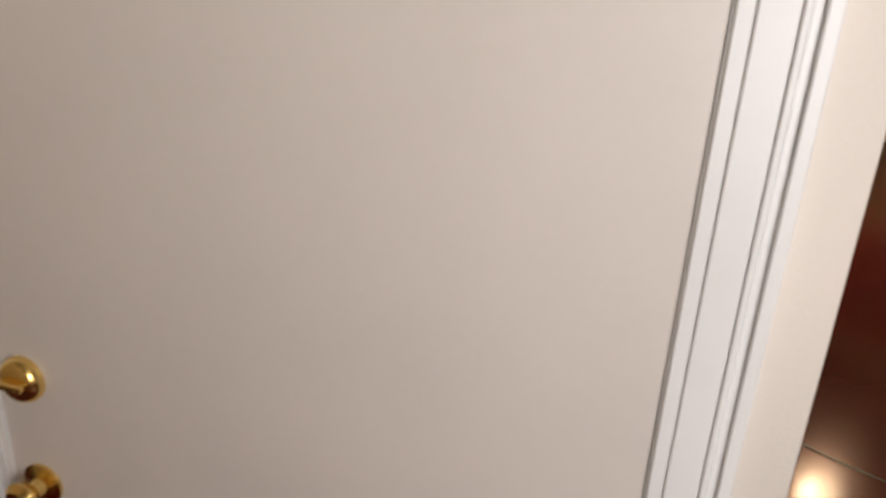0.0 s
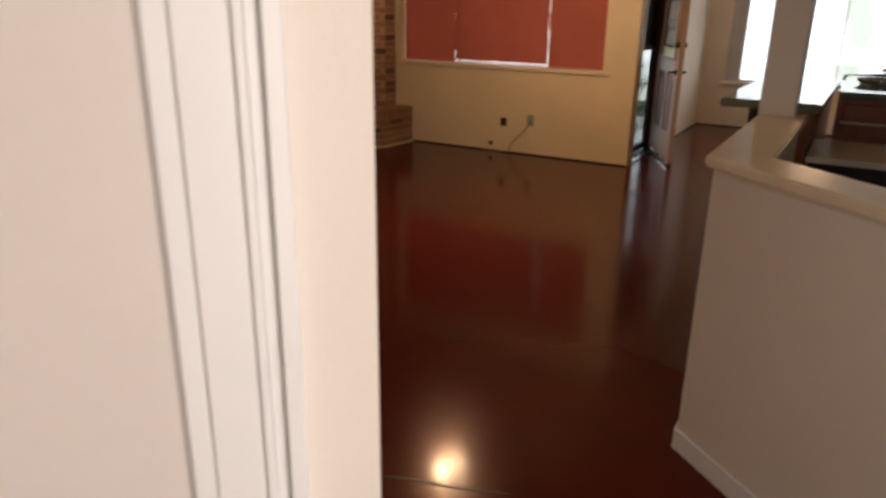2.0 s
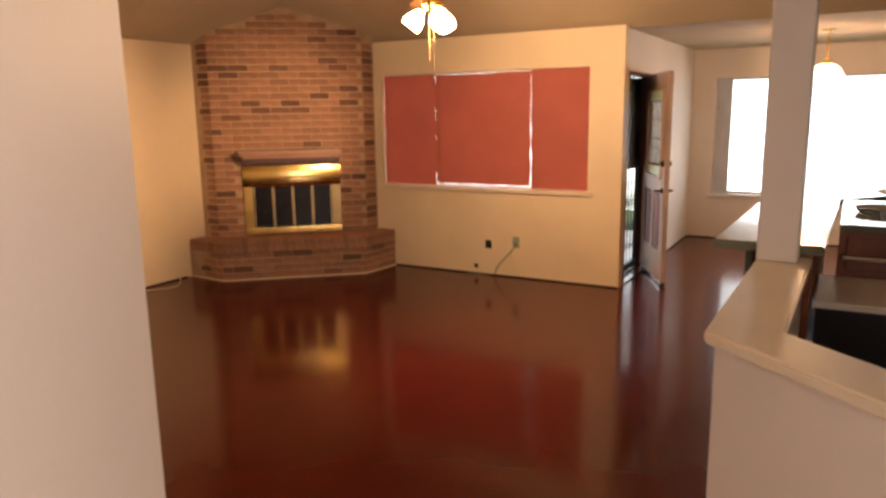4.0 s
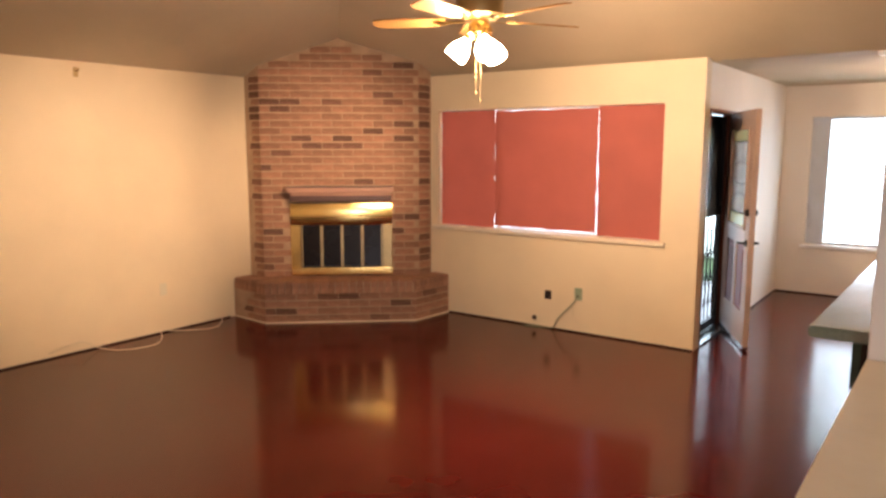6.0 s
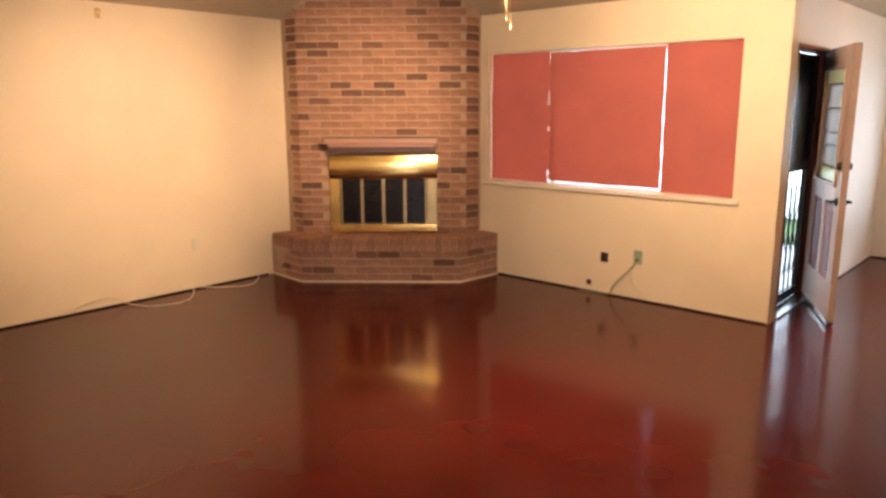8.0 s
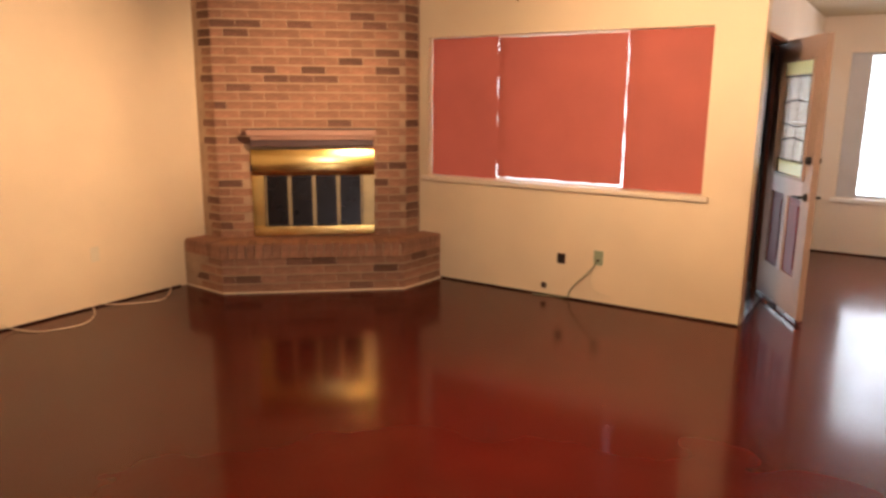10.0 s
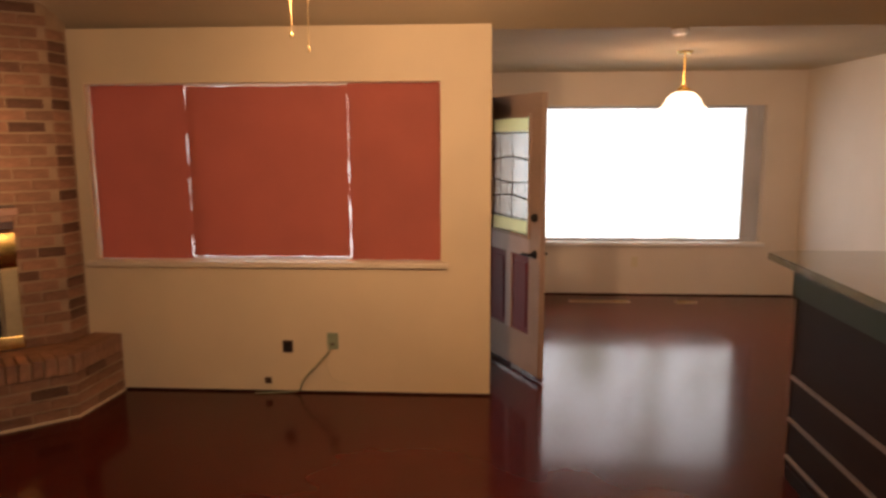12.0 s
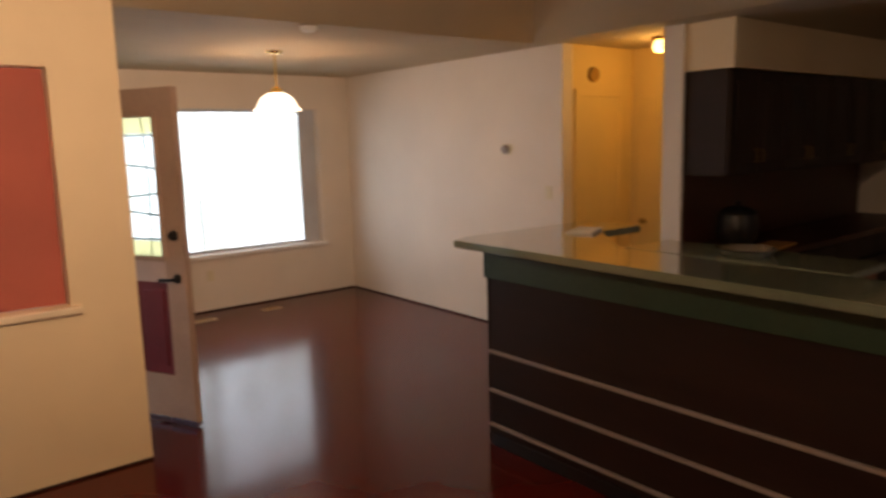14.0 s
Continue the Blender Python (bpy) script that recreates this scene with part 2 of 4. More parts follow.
def tube(bm, points, radius, sides=8):
    """A round bar or cable along a line of points."""
    pts = [Vector(p) for p in points]
    rings = []
    for i, p in enumerate(pts):
        d = (pts[min(i + 1, len(pts) - 1)] - pts[max(i - 1, 0)]).normalized()
        up = Vector((0, 0, 1)) if abs(d.z) < 0.9 else Vector((1, 0, 0))
        s = d.cross(up).normalized()
        u = s.cross(d).normalized()
        rings.append([bm.verts.new(p + radius * (math.cos(2 * math.pi * k / sides) * s + math.sin(2 * math.pi * k / sides) * u)) for k in range(sides)])
    for a, b in zip(rings, rings[1:]):
        for k in range(sides):
            j = (k + 1) % sides
            bm.faces.new((a[k], a[j], b[j], b[k]))
    bm.faces.new(rings[0])
    bm.faces.new(list(reversed(rings[-1])))
    bmesh.ops.recalc_face_normals(bm, faces=bm.faces[:])
    return bm


def mesh_of(name, bm, material, smooth=False):
    data = bpy.data.meshes.new(name)
    bm.to_mesh(data)
    bm.free()
    data.materials.append(material)
    if smooth:
        for p in data.polygons:
            p.use_smooth = True
        data.set_sharp_from_angle(angle=radians(40))
    return data


def part(name, bm, material, parent=None, label="", smooth=False):
    ob = new(name, mesh_of(name, bm, material, smooth))
    if parent is not None:
        ob.parent = parent
    if label:
        tagged(ob, label)
    return ob


def thing(name, m, label, category, group="", kind=""):
    ob = new(name)
    ob.matrix_world = m
    return tagged(ob, label, category, group, kind)


def bx(*a, **k):
    return box(bmesh.new(), *a, **k)


def structure(name, bm, material, label, category):
    return tagged(part(name, bm, material), label, category, kind="structure")


def wall_with_hole(name, material, label, axis, along, depth, z1, hole=None):
    """A wall along x or y from along[0] to along[1], with an opening (a0, z0, a1, z1)."""
    bm = bmesh.new()

    def piece(a0, za, a1, zb):
        if a1 - a0 > 1e-4 and zb - za > 1e-4:
            if axis == "x":
                box(bm, a0, depth[0], za, a1, depth[1], zb)
            else:
                box(bm, depth[0], a0, za, depth[1], a1, zb)

    if hole:
        h0, hz0, h1, hz1 = hole
        piece(along[0], 0, h0, z1)
        piece(h1, 0, along[1], z1)
        piece(h0, 0, h1, hz0)
        piece(h0, hz1, h1, z1)
    else:
        piece(along[0], 0, along[1], z1)
    return structure(name, bm, material, label, "wall")


# ---- the large structure ----
H = 2.44
XW = -4.25
DX = 3.35
structure("floor", bx(-4.5, -9.2, -0.12, 6.5, 3.41, 0.0), FLOOR, "glossy acid-stained red-brown concrete floor with dark mottling", "floor")
structure("ground", bx(-150, -150, -0.4, 150, 150, -0.13), GRASS, "lawn of short grass round the house", "ground")
wall_with_hole("wall_west", WALL, "cream painted wall with fine orange-peel texture", "y", (-6.30, 0.14), (XW - 0.12, XW), H + 0.02)
wall_with_hole("wall_north", WALL, "cream painted wall with a wide covered window", "x", (XW, 0.0), (0.0, 0.14), H + 0.02, (-2.70, 0.925, -0.33, 2.108))
wall_with_hole("wall_entry", WALL_WHITE, "off-white return wall with the front door opening", "y", (0.14, 3.27), (-0.14, 0.0), H, (0.16, 0.0, 1.13, 2.06))
wall_with_hole("wall_dining_north", WALL_WHITE, "off-white dining wall with a wide bright window", "x", (-0.14, DX + 0.12), (3.27, 3.41), H, (0.285, 0.595, 2.955, 2.08))
wall_with_hole("wall_dining_east", WALL_WHITE, "plain off-white dining wall", "y", (-0.01, 3.27), (DX, DX + 0.12), H)
# the corner where the passage opens, and the slanting wall that runs back from it
NIB = Vector((1.623, -6.642, 0))
BACK = Vector((-math.sqrt(0.5), -math.sqrt(0.5), 0))
OUT = Vector((math.sqrt(0.5), -math.sqrt(0.5), 0))
SLANT = Matrix(((BACK.x, OUT.x, 0, NIB.x), (BACK.y, OUT.y, 0, NIB.y), (0, 0, 1, 0), (0, 0, 0, 1)))
LEAF0, LEAF1 = 0.165, 1.31
bm = prism(bmesh.new(), [(XW, -6.30), (1.10, -6.30), (1.45, -6.60), (NIB.x, NIB.y + 0.002), (1.165, -6.165), (1.10, -6.14), (XW, -6.14)], 0.0, H + 0.02)
bmesh.ops.recalc_face_normals(bm, faces=bm.faces[:])
edges = [e for e in bm.edges if abs(e.verts[0].co.z - e.verts[1].co.z) > 1 and 1.15 < e.verts[0].co.x < 1.2]
bmesh.ops.bevel(bm, geom=edges, offset=0.02, segments=4, affect="EDGES")
structure("wall_south", bm, WALL_WHITE, "cream painted wall ending at the passage corner", "wall")
bm = bmesh.new()
for a0, a1, z0, z1 in ((0.0, LEAF0, 0.0, H), (LEAF1, 2.2, 0.0, H), (LEAF0, LEAF1, 2.06, H)):
    box(bm, a0, -0.12, z0, a1, 0.0, z1, m=SLANT)
bmesh.ops.recalc_face_normals(bm, faces=bm.faces[:])
structure("wall_passage", bm, WALL_WHITE, "white slanting passage wall round a flush door", "wall")
wall_with_hole("wall_back", WALL, "cream passage wall", "x", (0.0, 6.42), (-9.12, -9.0), H)
wall_with_hole("wall_kitchen_north", WALL_WHITE, "kitchen wall ending in a white column", "x", (DX, 6.3), (-1.10, -0.95), H)
wall_with_hole("wall_kitchen_east", WALL_WHITE, "kitchen wall", "y", (-9.0, -0.95), (6.3, 6.42), H)
wall_with_hole("wall_hall_north", YELLOW, "yellow lit hall wall", "x", (DX + 0.12, 4.25), (-0.01, 0.11), H)
wall_with_hole("wall_hall_east", YELLOW, "yellow lit hall end wall", "y", (-0.95, 0.11), (4.25, 4.37), H)

bm = bmesh.new()
VX0, VX1, VY0, VY1, VT, VIN = XW, 3.15, -6.16, 0.12, 3.08, 1.45
low = [bm.verts.new(p) for p in ((VX0, VY0, H), (VX1, VY0, H), (VX1, VY1, H), (VX0, VY1, H))]
top = [bm.verts.new(p) for p in ((VX0 + VIN, VY0 + VIN, VT), (VX1 - VIN, VY0 + VIN, VT), (VX1 - VIN, VY1 - VIN, VT), (VX0 + VIN, VY1 - VIN, VT))]
for i in range(4):
    j = (i + 1) % 4
    bm.faces.new((low[i], low[j], top[j], top[i]))
bm.faces.new(top)
bmesh.ops.recalc_face_normals(bm, faces=bm.faces[:])
bmesh.ops.solidify(bm, geom=bm.faces[:], thickness=-0.1)
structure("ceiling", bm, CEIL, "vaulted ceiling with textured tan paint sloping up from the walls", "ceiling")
bm = bmesh.new()
box(bm, -0.14, 0.12, H, DX + 0.12, 3.41, H + 0.1)
box(bm, 3.15, -9.1, H, 6.42, 0.12, H + 0.1)
box(bm, 0.0, -9.1, H, 3.15, -6.16, H + 0.1)
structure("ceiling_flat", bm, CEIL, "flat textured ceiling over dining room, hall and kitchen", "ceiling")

# unseen walls added to close passage, closet and kitchen, keeping passage light off the kitchen
wall_with_hole("wall_passage_east", WALL_WHITE, "unseen off-white passage wall with a window, added to keep light off the kitchen", "y", (-9.0, -6.04), (3.12, 3.24), H, (-8.0, 0.9, -7.0, 2.05))
wall_with_hole("wall_kitchen_south", WALL_WHITE, "unseen kitchen wall added to keep passage light out", "x", (3.24, 6.3), (-6.16, -6.04), H)
wall_with_hole("wall_closet", WALL_WHITE, "plain closet wall", "y", (-9.0, -6.30), (0.0, 0.12), H)
wall_with_hole("wall_hall_south", YELLOW, "yellow hall wall", "x", (DX + 0.01, 4.25), (-0.949, -0.93), H)

def shoe(name, *a):
    structure(name, bx(*a, bevel=0.003), DARK_WOOD, "thin dark brown stained edge along the wall foot", "trim")


shoe("trim_north", -2.57, -0.010, 0.0, 0.0, -0.0005, 0.014)
shoe("trim_west", XW + 0.0005, -6.13, 0.0, XW + 0.010, -1.52, 0.014)
shoe("trim_entry", 0.0005, 1.14, 0.0, 0.010, 3.26, 0.014)
shoe("trim_dining_north", 0.011, 3.26, 0.0, DX - 0.011, 3.2695, 0.014)
shoe("trim_dining_east", DX - 0.01, -0.009, 0.0, DX - 0.0005, 3.259, 0.014)

bm = prism(bmesh.new(), [(0.74, -5.392), (0.86, -5.352), (0.97, -5.325), (1.16, -5.252), (1.16, -5.249), (0.97, -5.314), (0.86, -5.341), (0.74, -5.389)], 0.0005, 0.0015)
bmesh.ops.recalc_face_normals(bm, faces=bm.faces[:])
structure("floor_crack", bm, BLACK, "short dark hairline crack in the concrete floor", "crack")

# half wall with its cap and column
HX, HY, NX, NY = 1.576, -4.68, 1.59, -3.48
RUN_X, RUN_Y = 1.65, -1.41


def offset_line(d):
    """The plan of the half wall's west side, moved d metres outwards."""
    return [(NX - d, NY), (HX - d, HY - 0.4 * d), (HX + RUN_X - 0.65 * d, HY + RUN_Y - 0.76 * d)]


def half_wall_slab(out, inn, z0, z1):
    bm = prism(bmesh.new(), offset_line(out) + offset_line(-inn)[::-1], z0, z1)
    bmesh.ops.recalc_face_normals(bm, faces=bm.faces[:])
    return bm


structure("half_wall", half_wall_slab(0.0, 0.14, 0.0, 1.07), WALL_WHITE, "off-white plastered half wall with a bend", "half wall")
bm = half_wall_slab(0.03, 0.17, 1.07, 1.108)
bmesh.ops.bevel(bm, geom=bm.edges[:], offset=0.008, segments=2, affect="EDGES")
structure("half_wall_cap", bm, CAP, "cream painted wooden cap on the half wall", "cap")
structure("baseboard", half_wall_slab(0.012, -0.002, 0.0, 0.08), TRIM, "narrow white baseboard along the half wall", "baseboard")
structure("column", bx(NX - 0.028, -3.632, 1.108, NX + 0.122, -3.482, 3.1, bevel=0.006), WALL_WHITE, "square off-white column from half wall to ceiling", "column")
structure("backdrop", bx(-9, 6.4, -0.2, 9, 6.42, 5.5), BACKDROP, "bright hazy garden seen through the windows", "backdrop")

# ---- living room ----
BRICK_W, BRICK_H, JOINT, HEAD = 0.200, 0.059, 0.014, 0.007
COURSE = BRICK_H + JOINT


def brick_data(w, h, d, material, wob):
    rnd = random.Random(wob)
    bm = bx(-w / 2, 0, -h / 2, w / 2, d, h / 2)
    for v in bm.verts:
        v.co += Vector((rnd.uniform(-1, 1) * 0.003, rnd.uniform(-1, 1) * 0.003, rnd.uniform(-1, 1) * 0.002))
    front = [e for e in bm.edges if all(v.co.y < d / 2 for v in e.verts)]
    bmesh.ops.bevel(bm, geom=front, offset=0.004, segments=1, affect="EDGES")
    return mesh_of("brick", bm, material)


BRICKS = [brick_data(BRICK_W, BRICK_H, 0.05, BRICK, k) for k in range(4)]
BRICKS_DARK = [brick_data(BRICK_W, BRICK_H, 0.05, BRICK_DARK, 10 + k) for k in range(2)]
BRICKS_HALF = [brick_data(0.09, BRICK_H, 0.05, BRICK, 20), brick_data(0.09, BRICK_H, 0.05, BRICK_DARK, 21)]
BRICKS_TALL = [brick_data(0.062, 0.115, 0.2, BRICK, 30 + k) for k in range(3)]
BRICKS_SIDE = [brick_data(0.165, BRICK_H, 0.05, BRICK, 40), brick_data(0.165, BRICK_H, 0.05, BRICK_DARK, 41)]


def lay(data, parent, m):
    ob = new("brick", data)
    ob.parent = parent
    ob.matrix_local = m
    return ob


def run_of_bricks(parent, start, end, z0, courses, keep, rnd, dark=0.13):
    """Lays courses of bricks from start to end in plan, with the front towards the right-hand side of that line."""
    a, b = Vector((*start, 0)), Vector((*end, 0))
    length, turn = (b - a).length, math.atan2(b.y - a.y, b.x - a.x)
    step = BRICK_W + HEAD
    for c in range(courses):
        z = z0 + c * COURSE + BRICK_H / 2
        x = -0.0 if c % 2 == 0 else -step / 2
        while x < length - 0.02:
            x0, x1 = max(0.0, x), min(length, x + BRICK_W)
            if x1 - x0 > 0.05:
                mid = (x0 + x1) / 2
                if keep(mid, z):
                    is_dark = rnd.random() < dark
                    if x1 - x0 > BRICK_W * 0.75:
                        data = rnd.choice(BRICKS_DARK if is_dark else BRICKS)
                        scale = (x1 - x0) / BRICK_W
                    else:
                        data = BRICKS_HALF[1 if is_dark else 0]
                        scale = (x1 - x0) / 0.09
                    p = a + (b - a) * (mid / length)
                    lay(data, parent, Matrix.Translation((p.x, p.y, z)) @ Matrix.Rotation(turn, 4, "Z") @ Matrix.Translation((0, rnd.uniform(-0.002, 0.003), 0)) @ Matrix.Diagonal((scale, 1, 1, 1)))
            x += step


def fireplace():
    rnd = random.Random(5)
    root = thing("fireplace", pose(-3.404, -0.727, 0, 0, 0, 40.6), "corner fireplace of tan and dark brick with brass doors", "fireplace")
    f = 0.80
    bm = prism(bmesh.new(), [(-f, 0.012), (f, 0.012), (f + 0.135, 0.15), (-0.16, 1.09), (-f - 0.165, 0.16)], 0.40, 2.86)
    bmesh.ops.recalc_face_normals(bm, faces=bm.faces[:])
    breast = part("chimney_breast", bm, MORTAR, root, "tan and dark brick chimney breast under the sloped ceiling")

    def under_ceiling(mid, z):
        d = (f - abs(mid - f)) * 0.707 + 0.09
        return z - BRICK_H / 2 < H + 0.44 * d and not (abs(mid - f) < 0.52 and 0.44 < z < 1.19)

    run_of_bricks(breast, (-f, 0), (f, 0), 0.405, 33, under_ceiling, rnd)
    for side in (-1, 1):
        for c in range(28):
            z = 0.405 + c * COURSE + BRICK_H / 2
            data = BRICKS_SIDE[1 if rnd.random() < 0.3 else 0]
            lay(data, breast, Matrix.Translation((side * (f + 0.063), 0.062, z)) @ Matrix.Rotation(radians(45 * side), 4, "Z"))
    # raised hearth
    g, y = 0.75, -0.36
    outline = [(-g, y + 0.012), (g, y + 0.012), (g + 0.36, y + 0.372), (0.93, 0.14), (-0.95, 0.14), (-g - 0.38, y + 0.372)]
    bm = prism(bmesh.new(), outline, 0.0, 0.385)
    bmesh.ops.recalc_face_normals(bm, faces=bm.faces[:])
    hearth = part("hearth", bm, MORTAR, root, "raised brick hearth with a soldier course along its edge")
    lip = prism(bmesh.new(), [(-g, y - 0.012), (g, y - 0.012), (g + 0.365, y + 0.353), (g + 0.35, y + 0.368), (g, y + 0.01), (-g, y + 0.01), (-g - 0.35, y + 0.368), (-g - 0.365, y + 0.353)], 0.0, 0.013)
    bmesh.ops.recalc_face_normals(lip, faces=lip.faces[:])
    part("mortar_lip", lip, WALL, hearth, "pale smear of mortar along the hearth foot")
    everywhere = lambda mid, z: True
    run_of_bricks(hearth, (-g, y), (g, y), 0.012, 4, everywhere, rnd, 0.08)
    run_of_bricks(hearth, (g, y), (g + 0.355, y + 0.355), 0.012, 4, everywhere, rnd, 0.08)
    run_of_bricks(hearth, (-g - 0.355, y + 0.355), (-g, y), 0.012, 4, everywhere, rnd, 0.08)
    for k in range(21):
        x = -g + 0.024 + k * 0.0702
        lay(rnd.choice(BRICKS_TALL), hearth, Matrix.Translation((x, y - 0.02, 0.355)))
    for side in (-1, 1):
        for k in range(7):
            q = 0.03 + k * 0.0726
            p = (side * (g + q * 0.707), y - 0.012 + q * 0.707, 0.355)
            lay(rnd.choice(BRICKS_TALL), hearth, Matrix.Translation(p) @ Matrix.Rotation(radians(45 * side), 4, "Z"))
    bm = prism(bmesh.new(), [(-0.74, -0.15), (0.74, -0.15), (1.0, 0.06), (0.93, 0.14), (-0.93, 0.14), (-1.0, 0.06)], 0.385, 0.405)
    bmesh.ops.recalc_face_normals(bm, faces=bm.faces[:])
    part("hearth_top", bm, BRICK, hearth, "brick paving on top of the hearth")
    # mantel shelf on its lintel, with a dark strip for the shade below
    bm = bx(-0.53, -0.19, 1.285, 0.53, -0.0, 1.335, bevel=0.008)
    box(bm, -0.50, -0.15, 1.25, 0.50, -0.0, 1.285, bevel=0.006)
    part("mantel", bm, MANTEL, root, "short pinkish brown wooden mantel shelf")
    part("mantel_shadow_strip", bx(-0.51, -0.12, 1.195, 0.51, -0.0, 1.249, bevel=0.005), PLASTIC_BROWN, root, "dark strip standing in for the shade under the mantel shelf")
    bm = bx(-0.52, -0.18, 1.336, 0.52, -0.004, 1.342)
    part("mantel_top", bm, PLASTIC_BROWN, root)
    # brass surround: hood, stiles and base rail round the doors
    # the hood bulges a little both ways
    bm = bmesh.new()
    nx, nz, hw, z0, z1 = 20, 8, 0.52, 0.945, 1.165
    rows = []
    for k in range(nz + 1):
        v = 2 * k / nz - 1
        rows.append([bm.verts.new((hw * u, -0.022 - 0.034 * (1 - u * u) - 0.016 * (1 - v * v), z0 + (z1 - z0) * k / nz)) for u in (2 * i / nx - 1 for i in range(nx + 1))])
    for k in range(nz):
        for i in range(nx):
            bm.faces.new((rows[k][i], rows[k][i + 1], rows[k + 1][i + 1], rows[k + 1][i]))
    rim = [rows[0][i] for i in range(nx + 1)] + [rows[k][nx] for k in range(1, nz + 1)] + [rows[nz][i] for i in range(nx - 1, -1, -1)] + [rows[k][0] for k in range(nz - 1, 0, -1)]
    back = [bm.verts.new((p.co.x, 0.0, p.co.z)) for p in rim]
    for i in range(len(rim)):
        j = (i + 1) % len(rim)
        bm.faces.new((rim[j], rim[i], back[i], back[j]))
    bmesh.ops.recalc_face_normals(bm, faces=bm.faces[:])
    part("hood", bm, BRASS, root, "polished brass hood above the fire doors", smooth=True)
    for x in (-0.52, 0.42):
        part("stile", bx(x, -0.03, 0.47, x + 0.10, 0.0, 0.945, bevel=0.004), BRASS if x < 0 else BRASS_DULL, root)
    part("base_rail", bx(-0.52, -0.04, 0.425, 0.52, 0.0, 0.505, bevel=0.005), BRASS, root)
    part("firebox", bx(-0.42, 0.0, 0.505, 0.42, 0.012, 0.945), IRON, root, "black firebox behind glass doors")
    for k in range(4):
        x = -0.415 + k * 0.2075
        pane = part("glass_door", bx(x + 0.014, -0.024, 0.52, x + 0.194, -0.016, 0.93), BLACK_GLASS, root, "smoked glass fire door in a thin brass frame")
        bm = bx(x + 0.002, -0.030, 0.508, x + 0.014, -0.008, 0.942)
        box(bm, x + 0.194, -0.030, 0.508, x + 0.2055, -0.008, 0.942)
        part("door_frame", bm, BRASS_DULL, pane)
    return root


fireplace()


def curtained_window():
    root = thing("window_1", pose(0, 0, 0), "wide window covered by three red cloth panels with bright gaps", "window", kind="structure")
    bm = bmesh.new()
    for x0, x1 in ((-2.70, -2.69), (-2.03, -1.99), (-0.90, -0.86), (-0.36, -0.33)):
        box(bm, x0, 0.09, 0.925, x1, 0.13, 2.108)
    box(bm, -2.69, 0.092, 0.925, -0.36, 0.128, 0.938)
    box(bm, -2.69, 0.092, 2.093, -0.36, 0.128, 2.108)
    part("window_frame", bm, TRIM, root, "white aluminium window frame")
    for x0, x1 in ((-2.69, -2.03), (-1.99, -0.90), (-0.86, -0.36)):
        p = part("pane", bx(x0, 0.108, 0.938, x1, 0.112, 2.093), GLASS, root)
        p.visible_shadow = False
    part("window_sill", bx(-2.76, -0.035, 0.885, -0.28, 0.088, 0.923, bevel=0.006), CAP, root, "cream painted window sill")

    def panel(x0, x1, z0, z1, y, seed, lean=0.0):
        rnd = random.Random(seed)
        bm = bmesh.new()
        nx, nz = 14, 14
        grid = []
        for i in range(nx + 1):
            col = []
            for k in range(nz + 1):
                edge = rnd.uniform(-0.003, 0.003) if i in (0, nx) or k in (0, nz) else 0
                col.append(bm.verts.new((x0 + (x1 - x0) * i / nx + edge + lean * (1 - i / nx) * k / nz, y + 0.006 * noise.noise(Vector((i * 0.35 + seed, k * 0.2, 0))), z0 + (z1 - z0) * k / nz + edge * 0.6)))
            grid.append(col)
        for i in range(nx):
            for k in range(nz):
                bm.faces.new((grid[i][k], grid[i + 1][k], grid[i + 1][k + 1], grid[i][k + 1]))
        return part("cloth_panel", bm, CLOTH, root, "red cloth panel stretched over the glass", smooth=True)

    panel(-2.695, -2.043, 0.930, 2.100, 0.060, 1)
    panel(-2.038, -0.946, 0.951, 2.088, 0.052, 2)
    panel(-0.940, -0.335, 0.930, 2.103, 0.060, 3, lean=-0.008)


curtained_window()


